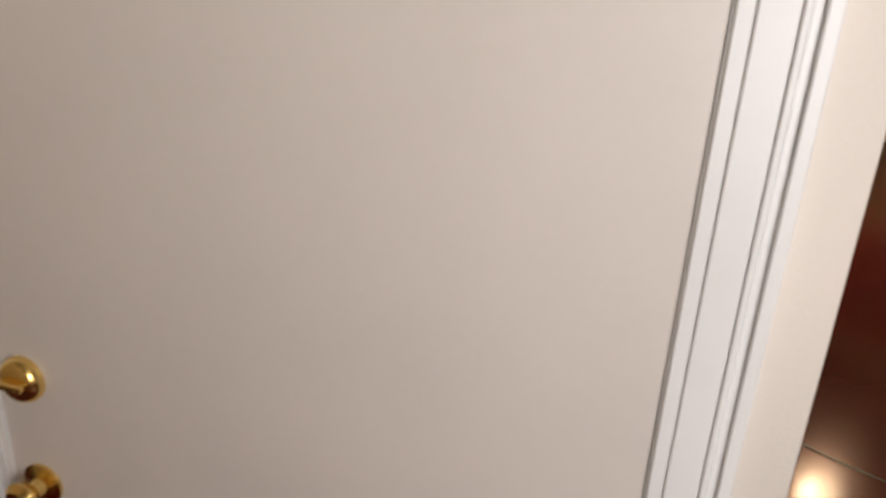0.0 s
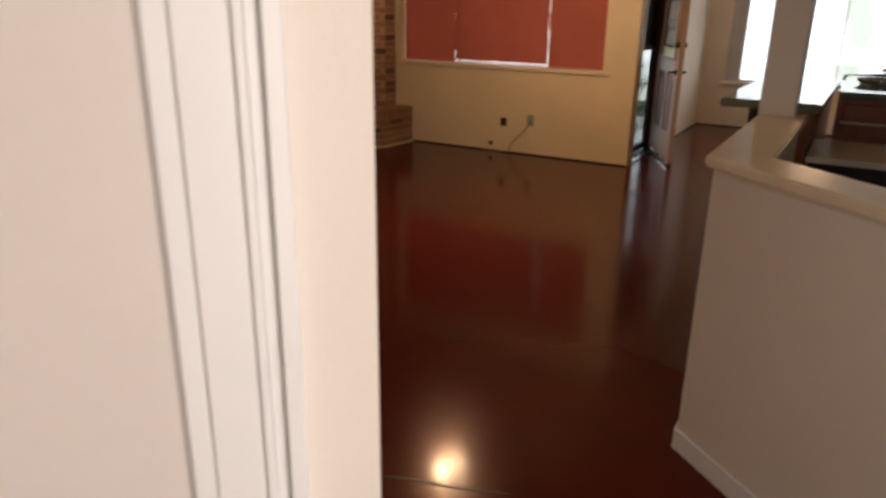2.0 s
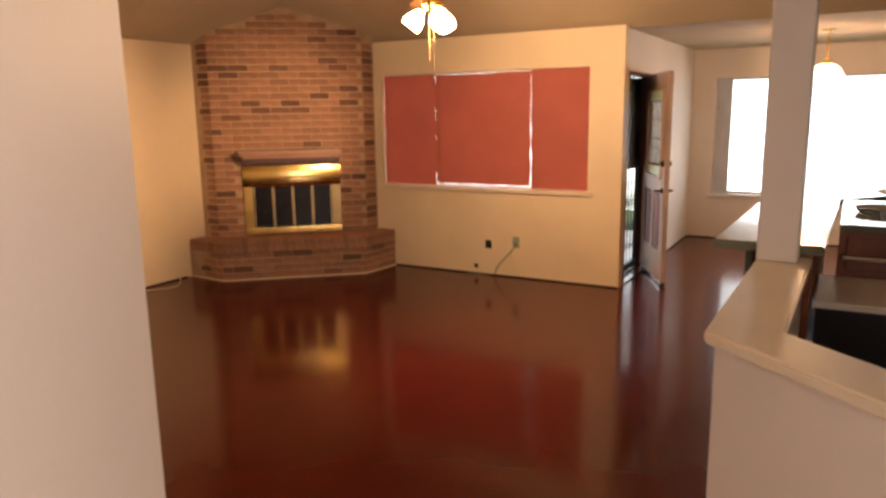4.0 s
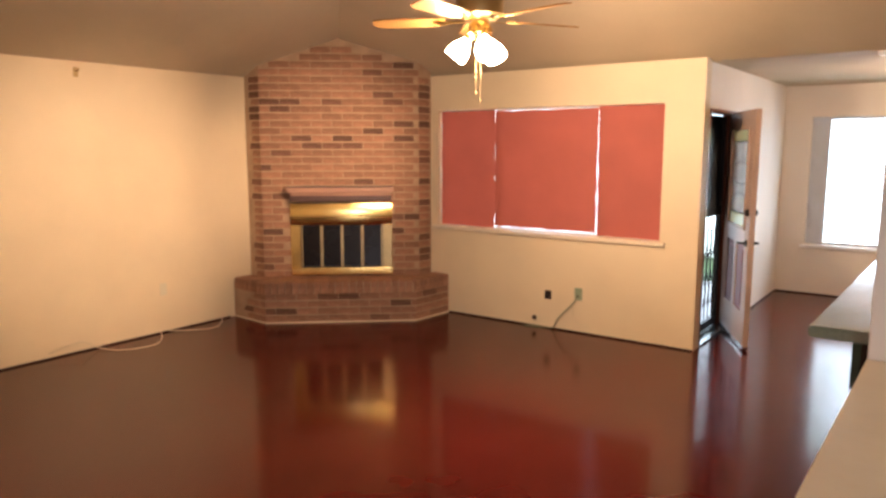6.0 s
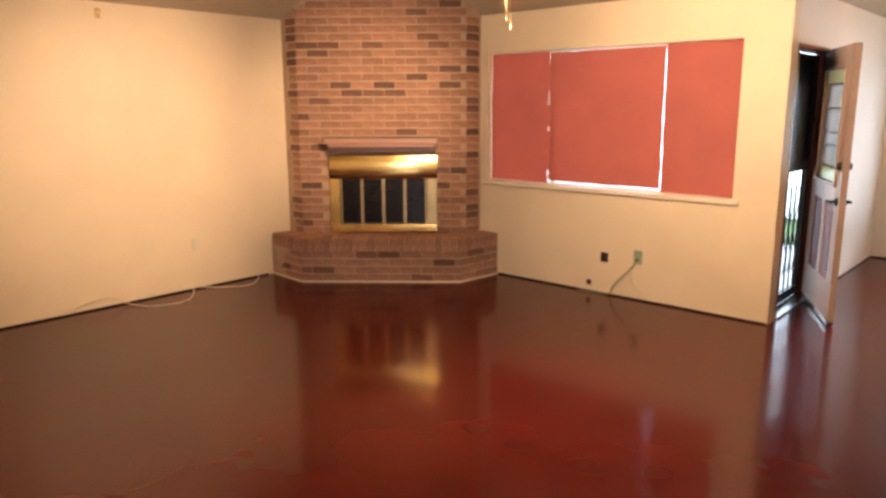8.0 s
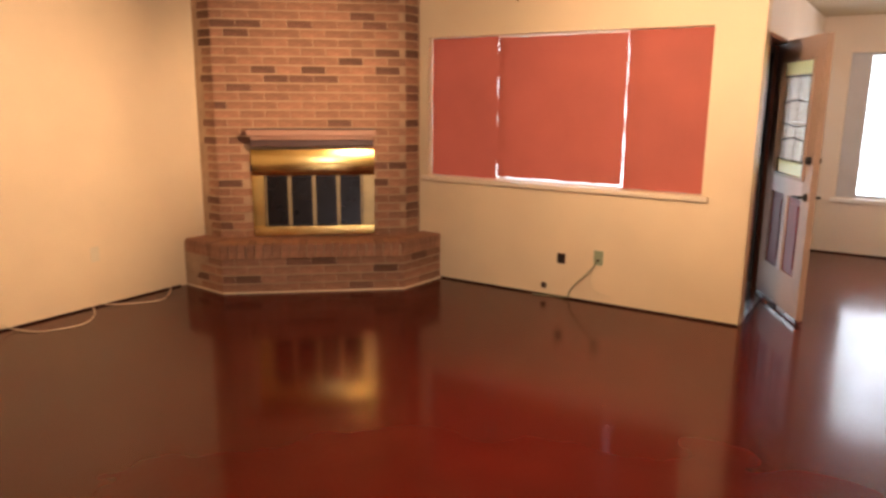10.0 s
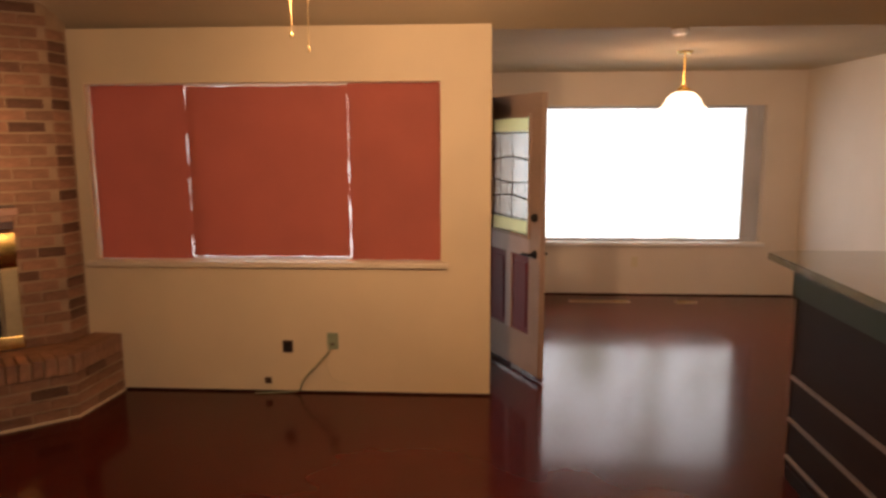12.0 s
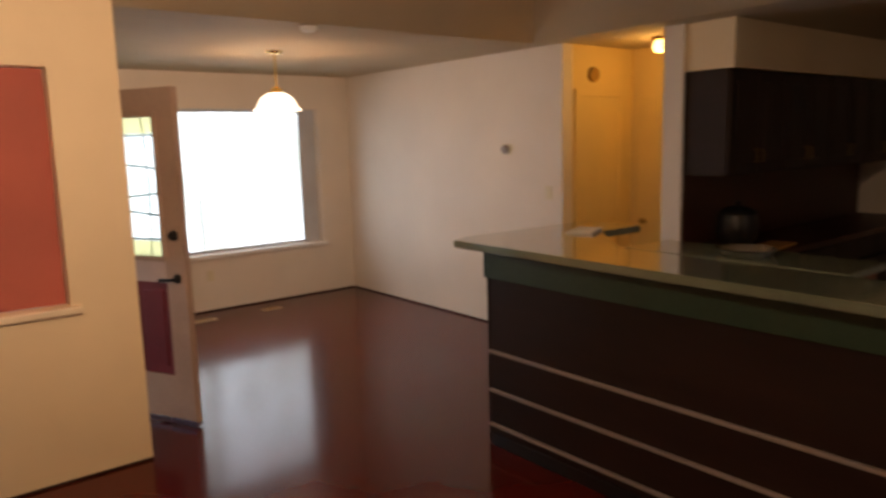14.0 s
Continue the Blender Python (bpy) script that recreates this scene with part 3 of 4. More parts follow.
def ceiling_fan():
    root = thing("ceiling_fan", pose(FAN_X, FAN_Y, 0.02), "brass ceiling fan with oak blades and three lit frosted shades", "ceiling fan")
    part("downrod", tube(bmesh.new(), [(0, 0, 2.62), (0, 0, 3.04)], 0.014, 12), BRASS, root, smooth=True)
    part("canopy", lathe(bmesh.new(), [(0.0, 2.98), (0.045, 2.98), (0.07, 3.02), (0.075, 3.063)]), BRASS, root, smooth=True)
    part("motor_housing", lathe(bmesh.new(), [(0.0, 2.44), (0.09, 2.44), (0.135, 2.47), (0.14, 2.55), (0.12, 2.59), (0.05, 2.64), (0.0, 2.645)]), BRASS_DULL, root, "dark antique brass motor housing", smooth=True)
    for k in range(5):
        a = radians(-14 + 72 * k)
        turn = Matrix.Rotation(a, 4, "Z")
        bm = bmesh.new()
        outline = [(0.20, -0.052), (0.30, -0.064), (0.56, -0.072), (0.63, -0.055), (0.645, 0.0), (0.63, 0.055), (0.56, 0.072), (0.30, 0.064), (0.20, 0.052)]
        prism(bm, outline, -0.004, 0.004)
        bmesh.ops.transform(bm, matrix=turn @ Matrix.Translation((0, 0, 2.445)) @ Matrix.Rotation(radians(11), 4, "X"), verts=bm.verts[:])
        bmesh.ops.recalc_face_normals(bm, faces=bm.faces[:])
        blade = part("blade", bm, BLADE_WOOD, root, "honey oak fan blade")
        bm = prism(bmesh.new(), [(0.09, -0.018), (0.17, -0.012), (0.24, -0.040), (0.28, 0.0), (0.24, 0.040), (0.17, 0.012), (0.09, 0.018)], -0.010, -0.005)
        bmesh.ops.transform(bm, matrix=turn @ Matrix.Translation((0, 0, 2.445)) @ Matrix.Rotation(radians(11), 4, "X"), verts=bm.verts[:])
        bmesh.ops.recalc_face_normals(bm, faces=bm.faces[:])
        part("blade_arm", bm, BRASS, blade)
    part("light_fitter", lathe(bmesh.new(), [(0.0, 2.33), (0.05, 2.335), (0.075, 2.37), (0.06, 2.42), (0.04, 2.44)]), BRASS, root, smooth=True)
    for k in range(3):
        a = radians(80 + 120 * k)
        m = Matrix.Rotation(a, 4, "Z") @ Matrix.Translation((0.075, 0, 2.335)) @ Matrix.Rotation(radians(-38), 4, "Y")
        shade = part("shade", lathe(bmesh.new(), [(0.024, 0.0), (0.034, -0.02), (0.058, -0.06), (0.066, -0.10), (0.062, -0.125), (0.0, -0.128)], 20, m), GLOW_FAN, root, "lit frosted tulip glass shade", smooth=True)
        shade.visible_shadow = False
        part("socket", lathe(bmesh.new(), [(0.0, 0.03), (0.02, 0.028), (0.026, 0.0), (0.0, -0.002)], 14, m), BRASS, shade, smooth=True)
    for x, y, z in ((0.02, -0.02, 2.0), (-0.045, 0.03, 2.05)):
        chain = part("pull_chain", tube(bmesh.new(), [(x, y, 2.34), (x, y, z)], 0.0014, 6), BRASS_DULL, root)
        part("pull_knob", lathe(bmesh.new(), [(0.0, z - 0.02), (0.004, z - 0.016), (0.004, z - 0.006), (0.0, z)], 10, Matrix.Translation((x, y, 0))), BRASS_DULL, chain, smooth=True)


ceiling_fan()


def wall_plate(name, m, w, h, material, label, category, holes=()):
    root = thing(name, m, label, category)
    part("plate", bx(-w / 2, -0.008, -h / 2, w / 2, 0, h / 2, bevel=0.003), material, root)
    for x, z, ww, hh, mat in holes:
        part("socket", bx(x - ww / 2, -0.011, z - hh / 2, x + ww / 2, -0.004, z + hh / 2, bevel=0.001), mat, root)
    return root


wall_plate("outlet_box", pose(-1.39, 0, 0.33), 0.07, 0.085, PLASTIC_BROWN, "open dark brown outlet box in the cream wall", "outlet", ((0, 0, 0.045, 0.06, BLACK),))
wall_plate("cable_plate", pose(-1.075, 0, 0.372), 0.075, 0.115, surface("grey green plastic", (0.30, 0.36, 0.24), 0.45, grain=40, vary=0.08, bump=0.02), "grey-green cable plate on the cream wall", "wall plate", ((0, -0.02, 0.02, 0.02, PLASTIC_BROWN),))
wall_plate("phone_jack", pose(-1.535, 0, 0.085), 0.045, 0.045, PLASTIC_BROWN, "small brown phone jack low on the wall", "wall jack", ((0, 0, 0.014, 0.014, BLACK),))
wall_plate("outlet", pose(XW, -2.265, 0.415, 0, 0, 90), 0.07, 0.115, PLASTIC, "ivory outlet plate on the cream wall", "outlet", ((0, 0.025, 0.032, 0.03, PLASTIC), (0, -0.025, 0.032, 0.03, PLASTIC)))


def cable(name, points, radius, material, label):
    pts = [Vector(p) for p in points]
    fine = []
    for i in range(len(pts) - 1):
        p0, p1, p2, p3 = pts[max(i - 1, 0)], pts[i], pts[i + 1], pts[min(i + 2, len(pts) - 1)]
        for s in range(8):
            t = s / 8
            fine.append(0.5 * (2 * p1 + (p2 - p0) * t + (2 * p0 - 5 * p1 + 4 * p2 - p3) * t * t + (3 * p1 - p0 - 3 * p2 + p3) * t ** 3))
    fine.append(pts[-1])
    return tagged(part(name, tube(bmesh.new(), fine, radius, 6), material, smooth=True), label, "cable")


cable("wall_cable", [(-1.09, -0.012, 0.355), (-1.10, -0.03, 0.30), (-1.19, -0.03, 0.20), (-1.28, -0.03, 0.10), (-1.32, -0.02, 0.02), (-1.45, -0.02, 0.006), (-1.62, -0.05, 0.006)], 0.005, CABLE_GREEN, "grey-green coax cable hanging from its wall plate to the floor")
cable("thin_cable", [(-1.10, -0.012, 0.345), (-1.12, -0.025, 0.22), (-1.08, -0.025, 0.11), (-0.95, -0.02, 0.07)], 0.003, CABLE, "thin pale wire hanging against the wall")
cable("floor_cable", [(XW + 0.02, -3.35, 0.05), (XW + 0.05, -3.1, 0.10), (XW + 0.06, -2.95, 0.02), (XW + 0.25, -2.85, 0.006), (XW + 0.33, -2.6, 0.006), (XW + 0.18, -2.42, 0.006), (XW + 0.05, -2.35, 0.03)], 0.005, CABLE, "off-white cable lying in a loop on the floor by the wall")
cable("floor_cable", [(XW + 0.03, -2.25, 0.02), (XW + 0.14, -2.1, 0.006), (XW + 0.25, -1.9, 0.006), (XW + 0.12, -1.72, 0.006), (XW + 0.02, -1.64, 0.03)], 0.005, CABLE, "off-white cable lying in a loop on the floor by the wall")
root = thing("wall_bracket", pose(XW, -2.95, 2.35, 0, 0, 90), "small dark metal bracket high on the cream wall", "bracket")
part("plate", bx(-0.02, -0.006, -0.04, 0.02, 0, 0.04, bevel=0.002), BRASS_DULL, root)
part("arm", tube(bmesh.new(), [(0, -0.004, 0.01), (0, -0.05, 0.01), (0, -0.06, 0.03)], 0.006), BRASS_DULL, root)

# ---- entry and dining room ----


def front_door():
    root = thing("door_1", pose(-0.05, 1.085, 0, 0, 0, -63.4), "open taupe front door with leaded glass light and maroon panels", "door", kind="structure")
    t = 0.022
    bm = bmesh.new()
    for x0, z0, x1, z1 in ((0, 0.03, 0.15, 2.05), (0.77, 0.03, 0.92, 2.05), (0.15, 1.90, 0.77, 2.05), (0.15, 0.03, 0.77, 0.32)):
        box(bm, x0, -t, z0, x1, t, z1)
    leaf = part("leaf", bm, TAUPE, root, "taupe painted door frame")
    bm = bmesh.new()
    for x0, z0, x1, z1 in ((0.15, 0.90, 0.77, 1.04), (0.42, 0.32, 0.50, 0.90)):
        box(bm, x0, -t, z0, x1, t, z1)
    # the rail's pale mauve carries the daylight sheen
    part("lock_rail", bm, MAUVE_SHEEN, root, "middle rail of the door with daylight sheen in its pale mauve colour")
    for x0, x1 in ((0.15, 0.42), (0.50, 0.77)):
        p = part("panel", bx(x0, -0.008, 0.32, x1, 0.008, 0.90), MAROON, root, "maroon recessed lower door panel")
        part("panel_field", bx(x0 + 0.05, -0.016, 0.37, x1 - 0.05, 0.016, 0.85, bevel=0.006), MAROON, p)
    light = part("glass_light", bx(0.15, -0.006, 1.04, 0.77, 0.006, 1.90), GLASS_WAVY, root, "leaded frosted glass light with amber border")
    light.visible_shadow = False
    for x0, z0, x1, z1 in ((0.16, 1.05, 0.76, 1.15), (0.16, 1.79, 0.76, 1.89)):
        part("amber_strip", bx(x0, -0.010, z0, x1, 0.010, z1), GLASS_AMBER, light)
    for z, d in ((1.16, 0.0), (1.30, 0.03), (1.44, -0.03), (1.58, 0.03), (1.78, 0.0)):
        part("lead_line", tube(bmesh.new(), [(0.15, 0, z), (0.46, 0, z + d), (0.77, 0, z)], 0.006, 6), IRON, light)
    for x in (0.27, 0.46, 0.65):
        part("lead_line", tube(bmesh.new(), [(x, 0, 1.05), (x + 0.02, 0, 1.47), (x, 0, 1.89)], 0.005, 6), IRON, light)
    bm = bmesh.new()
    for s in (-1, 1):
        for x0, z0, x1, z1 in ((0.14, 1.03, 0.78, 1.055), (0.14, 1.885, 0.78, 1.91), (0.14, 1.055, 0.162, 1.885), (0.758, 1.055, 0.78, 1.885)):
            box(bm, x0, s * 0.028 - 0.008, z0, x1, s * 0.028 + 0.008, z1, bevel=0.003)
    part("glass_moulding", bm, TAUPE, root)
    part("door_sweep", bx(0.0, -0.027, 0.012, 0.92, 0.027, 0.045, bevel=0.002), CHROME, root, "pale metal sweep along the bottom edge")
    for s in (-1, 1):
        m = Matrix.Translation((0.855, s * t, 1.19)) @ Matrix.Rotation(radians(90 * s), 4, "X")
        part("deadbolt", lathe(bmesh.new(), [(0.0, -0.03), (0.022, -0.028), (0.03, -0.012), (0.032, 0.0), (0.0, 0.002)], 16, m), IRON, root, "dark deadbolt", smooth=True)
        m = Matrix.Translation((0.855, s * t, 0.93)) @ Matrix.Rotation(radians(90 * s), 4, "X")
        rose = part("lever_rose", lathe(bmesh.new(), [(0.0, -0.02), (0.02, -0.018), (0.03, -0.006), (0.03, 0.0), (0.0, 0.002)], 16, m), IRON, root, smooth=True)
        part("lever", tube(bmesh.new(), [(0.855, s * 0.024, 0.93), (0.855, s * 0.07, 0.93), (0.76, s * 0.075, 0.925)], 0.010), IRON, rose, "dark lever handle", smooth=True)
    for z in (0.25, 1.05, 1.85):
        part("hinge", tube(bmesh.new(), [(0.0, 0.024, z - 0.05), (0.0, 0.024, z + 0.05)], 0.009), BRASS_DULL, root)


front_door()
frame_1 = thing("door_frame_1", pose(0, 0, 0), "dark wood front door jamb", "door frame", kind="structure")
part("jamb", bx(-0.14, 0.16, 0.0, 0.004, 0.19, 2.06), RED_WOOD, frame_1)
part("jamb", bx(-0.14, 1.10, 0.0, 0.004, 1.13, 2.06), RED_WOOD, frame_1)
part("head", bx(-0.14, 0.19, 2.03, 0.004, 1.10, 2.06), RED_WOOD, frame_1)
part("threshold", bx(-0.16, 0.19, 0.0, 0.01, 1.10, 0.018, bevel=0.003), CHROME, frame_1, "worn metal threshold")


def screen_door():
    root = thing("screen_door", pose(-0.12, 1.09, 0), "black wrought-iron security screen door in the entry", "screen door")
    bm = bmesh.new()
    for y0, z0, y1, z1 in ((-0.88, 0.03, -0.83, 2.02), (-0.05, 0.03, 0.0, 2.02), (-0.83, 1.97, -0.05, 2.02), (-0.83, 0.03, -0.05, 0.10), (-0.83, 1.10, -0.05, 1.18)):
        box(bm, -0.02, y0, z0, 0.015, y1, z1)
    part("frame", bm, IRON, root)
    # solid sheet in place of the dark, shaded porch wall behind the opening
    part("upper_shade_sheet", bx(-0.006, -0.83, 1.18, 0.0, -0.05, 1.97), IRON, root, "solid dark sheet standing in for the shaded porch beyond")
    for k in range(6):
        y = -0.72 + k * 0.12
        part("bar", tube(bmesh.new(), [(-0.003, y, 0.10), (-0.003, y, 1.10)], 0.008), IRON, root)
    for k in range(5):
        y = -0.66 + k * 0.12
        pts = [(-0.003, y + 0.05 * math.sin(a * 0.7), 0.25 + 0.055 * a) for a in range(14)]
        part("scroll", tube(bmesh.new(), pts, 0.006, 6), IRON, root)


screen_door()


def dining_window():
    root = thing("window_2", pose(0, 0, 0), "wide bright dining window in a deep white reveal", "window", kind="structure")
    x0, x1, z0, z1 = 0.285, 2.955, 0.595, 2.08
    bm = bmesh.new()
    box(bm, x0, 3.37, z0, x0 + 0.05, 3.405, z1)
    box(bm, x1 - 0.05, 3.37, z0, x1, 3.405, z1)
    box(bm, x0 + 0.05, 3.37, z0, x1 - 0.05, 3.405, z0 + 0.03)
    box(bm, x0 + 0.05, 3.37, z1 - 0.03, x1 - 0.05, 3.405, z1)
    for a in (x0 + 0.05, x1 - 0.19):
        box(bm, a, 3.378, z0 + 0.03, a + 0.14, 3.398, z1 - 0.03)
    part("window_frame", bm, ALUMINIUM, root, "pale grey aluminium sliding window frame")
    part("meeting_stile", bx(1.602, 3.374, z0 + 0.03, 1.614, 3.400, z1 - 0.03), ALUMINIUM, root)
    for a, b in ((x0 + 0.19, 1.601), (1.615, x1 - 0.19)):
        p = part("pane", bx(a, 3.385, z0 + 0.03, b, 3.389, z1 - 0.03), GLASS, root)
        p.visible_shadow = False
    part("window_sill", bx(x0 - 0.04, 3.235, z0 - 0.04, x1 + 0.04, 3.368, z0 - 0.001, bevel=0.005), TRIM, root, "white painted window sill")


dining_window()


def pendant():
    root = thing("pendant_lamp", pose(1.585, 1.45, 0.015), "lit alabaster glass bell pendant on a brass rod", "pendant lamp")
    part("ceiling_canopy", lathe(bmesh.new(), [(0.0, 2.40), (0.05, 2.405), (0.065, 2.425), (0.065, 2.424)]), BRASS, root, smooth=True)
    part("rod", tube(bmesh.new(), [(0, 0, 2.12), (0, 0, 2.41)], 0.009), BRASS, root, smooth=True)
    part("socket_cap", lathe(bmesh.new(), [(0.055, 2.095), (0.05, 2.12), (0.02, 2.15), (0.0, 2.155)]), BRASS, root, smooth=True)
    outer = [(0.05, 2.10), (0.09, 2.085), (0.13, 2.05), (0.15, 2.01), (0.165, 1.98), (0.195, 1.962)]
    inner = [(0.188, 1.960), (0.155, 1.975), (0.14, 2.01), (0.12, 2.043), (0.085, 2.075), (0.045, 2.09)]
    bm = lathe(bmesh.new(), outer + inner, 32)
    part("shade", bm, GLOW_PENDANT, root, "lit alabaster glass bell shade", smooth=True).visible_shadow = False


pendant()
root = thing("smoke_detector", pose(1.225, 0.22, H), "small white round smoke detector on the flat ceiling", "smoke detector")
part("housing", lathe(bmesh.new(), [(0.0, -0.035), (0.04, -0.034), (0.055, -0.02), (0.058, -0.002), (0.0, 0.0)]), TRIM, root, smooth=True)
root = thing("thermostat", pose(DX, 0.636, 1.61, 0, 0, -90), "round dull metal thermostat on the white wall", "thermostat")
part("backplate", bx(-0.06, -0.008, -0.045, 0.06, 0, 0.045, bevel=0.003), PLASTIC, root)
part("dial", lathe(bmesh.new(), [(0.0, 0.045), (0.030, 0.044), (0.038, 0.03), (0.04, 0.006), (0.0, 0.005)], 20, Matrix.Rotation(radians(90), 4, "X")), RAIL, root, smooth=True)
wall_plate("light_switch", pose(DX, 0.14, 1.25, 0, 0, -90), 0.07, 0.115, PLASTIC, "ivory light switch on the white wall", "light switch", ((0, 0, 0.012, 0.03, PLASTIC),))
wall_plate("outlet", pose(1.61, 3.27, 0.376), 0.07, 0.115, PLASTIC, "ivory outlet plate under the dining window", "outlet", ((0, 0.025, 0.032, 0.03, PLASTIC), (0, -0.025, 0.032, 0.03, PLASTIC)))
for x0, x1 in ((0.86, 1.50), (1.99, 2.20)):
    root = thing("floor_register", pose((x0 + x1) / 2, 2.91, 0), "pale metal floor register set in the red-brown floor", "floor register")
    w = (x1 - x0) / 2
    part("frame", bx(-w, -0.05, 0.001, w, 0.05, 0.006, bevel=0.002), PLASTIC, root)
    for k in range(5):
        part("slot", bx(-w + 0.02, -0.037 + 0.016 * k, 0.006, w - 0.02, -0.031 + 0.016 * k, 0.008), BRASS_DULL, root)

# ---- bar and kitchen ----


def bar_counter():
    root = thing("bar", pose(0, 0, 0), "dark panelled bar with green laminate counter and pale rails", "bar counter")
    bm = prism(bmesh.new(), [(1.373, -3.478), (1.80, -3.478), (1.83, -1.75), (2.25, -1.30), (2.62, -1.30), (2.62, -0.86), (1.57, -0.86), (1.435, -0.92)], 1.115, 1.155)
    bmesh.ops.recalc_face_normals(bm, faces=bm.faces[:])
    bmesh.ops.bevel(bm, geom=bm.edges[:], offset=0.006, segments=2, affect="EDGES")
    part("countertop", bm, GREEN, root, "glossy grey-green laminate countertop")
    bm = prism(bmesh.new(), [(1.53, -3.478), (1.62, -3.478), (1.62, -1.11), (1.53, -1.11)], 0.0, 1.115)
    bmesh.ops.recalc_face_normals(bm, faces=bm.faces[:])
    part("front_panel", bm, DARK_WOOD, root, "dark walnut front panel")

    def strip(name, z0, z1, proud, mat, label="", ahead=0.0):
        bm = prism(bmesh.new(), [(1.53 - proud, -3.478), (1.533, -3.478), (1.533, -1.11 + ahead), (1.53 - proud, -1.11 + ahead)], z0, z1)
        bmesh.ops.recalc_face_normals(bm, faces=bm.faces[:])
        part(name, bm, mat, root, label)

    strip("green_band", 0.96, 1.114, 0.024, GREEN_DARK, "dark green band under the counter edge", 0.022)
    for z in (0.545, 0.322, 0.122):
        strip("rail", z - 0.008, z + 0.008, 0.016, RAIL, "pale bevelled rail across the panel")
    strip("kick_board", 0.0, 0.07, 0.006, BLACK)
    part("end_post", bx(1.527, -1.108, 0.0, 1.64, -1.09, 0.959, bevel=0.003), DARK_WOOD, root)

    # kitchen side
    part("inner_face", bx(1.62, -3.47, 0.0, 1.76, -1.11, 1.114), RED_WOOD, root, "red-brown cabinet side of the bar")


bar_counter()
base = thing("kitchen_base_unit", pose(0, 0, 0), "low unit with a pale top beside the bar, its shaded body coloured black", "cabinet")
# black body imitates the shaded area below the pale top
part("body", bx(1.78, -3.36, 0.0, 2.20, -2.80, 0.87, bevel=0.004), BLACK, base)
part("top", bx(1.77, -3.37, 0.87, 2.205, -2.80, 0.90, bevel=0.004), WHITE_ENAMEL, base, "pale laminate top")
cab = thing("kitchen_cabinet", pose(0, 0, 0), "red-brown stained wooden cabinet with a dark metal pull", "cabinet")
part("body", bx(1.845, -2.79, 0.0, 2.20, -1.76, 1.12, bevel=0.004), RED_WOOD, cab)
part("door_panel", bx(1.88, -2.805, 0.93, 2.16, -2.791, 1.09, bevel=0.004), RED_WOOD, cab)
part("pull", tube(bmesh.new(), [(1.87, -2.80, 1.0), (1.87, -2.86, 1.0), (2.14, -2.86, 1.0), (2.14, -2.80, 1.0)], 0.014), CHROME, cab, "dull metal bar pull", smooth=True)
part("top", bx(1.845, -2.82, 1.121, 2.22, -1.76, 1.153, bevel=0.005), GREEN, cab, "grey-green laminate top")
dish = thing("tray", pose(2.03, -2.3, 1.153), "shallow steel tray with odds and ends on the cabinet", "tray")
bm = lathe(bmesh.new(), [(0.0, 0.002), (0.11, 0.003), (0.135, 0.03), (0.13, 0.03), (0.105, 0.01), (0.0, 0.009)], 24)
part("dish", bm, CHROME, dish, smooth=True)
plate = thing("paper_stack", pose(2.155, -1.24, 1.155, 0, 0, 25), "small stack of white papers on the green counter", "papers")
for k in range(4):
    part("sheet", bx(-0.11 + 0.01 * k, -0.08, 0.004 * k + 0.001, 0.11 + 0.008 * k, 0.08 - 0.006 * k, 0.004 * k + 0.0045), PAPER, plate)


def upper_cabinet(x0, w):
    root = thing("wall_cabinet", pose(x0, -1.1, 0), "dark walnut wall cabinet under the cream soffit", "cabinet", "kitchen wall cabinets")
    part("body", bx(0.002, -0.32, 1.42, w - 0.002, 0, 2.12), DARK_WOOD, root)
    n = 2
    for k in range(n):
        a, b = k * w / n + 0.008, (k + 1) * w / n - 0.008
        d = part("door", bx(a, -0.34, 1.43, b, -0.321, 2.11, bevel=0.003), DARK_WOOD, root)
        part("door_field", bx(a + 0.06, -0.348, 1.50, b - 0.06, -0.338, 2.04, bevel=0.006), DARK_WOOD, d)
        hx = b - 0.03 if k == 0 else a + 0.03
        part("handle", tube(bmesh.new(), [(hx, -0.34, 1.50), (hx, -0.365, 1.51), (hx, -0.365, 1.58), (hx, -0.34, 1.59)], 0.005, 6), BRASS_DULL, d)


for k in range(4):
    upper_cabinet(3.37 + 0.73 * k, 0.73)


def lower_cabinet(x0, w):
    root = thing("base_cabinet", pose(x0, -1.1, 0), "dark walnut base cabinet along the kitchen wall", "cabinet", "kitchen base cabinets")
    part("body", bx(0.002, -0.58, 0.09, w - 0.002, 0, 0.88), DARK_WOOD, root)
    part("kick", bx(0.002, -0.52, 0.0, w - 0.002, 0, 0.09), BLACK, root)
    for k in range(2):
        a, b = k * w / 2 + 0.008, (k + 1) * w / 2 - 0.008
        part("drawer", bx(a, -0.60, 0.72, b, -0.581, 0.87, bevel=0.003), DARK_WOOD, root)
        part("door", bx(a, -0.60, 0.11, b, -0.581, 0.70, bevel=0.003), DARK_WOOD, root)


for k in range(4):
    lower_cabinet(3.37 + 0.73 * k, 0.73)
tagged(part("worktop", bx(3.36, -1.71, 0.88, 6.295, -1.102, 0.92, bevel=0.004), BACKSPLASH), "red-brown kitchen worktop along the wall", "worktop")
tagged(part("backsplash", bx(3.37, -1.115, 0.921, 6.29, -1.102, 1.419), BACKSPLASH), "red-brown wood backsplash", "backsplash", kind="structure")
tagged(part("soffit", bx(3.365, -1.46, 2.122, 6.298, -1.102, 2.438), WALL), "cream soffit over the kitchen cabinets", "soffit", kind="structure")
kettle = thing("cooking_pot", pose(3.66, -1.36, 0.921), "round black pot with a lid on the worktop", "pot")
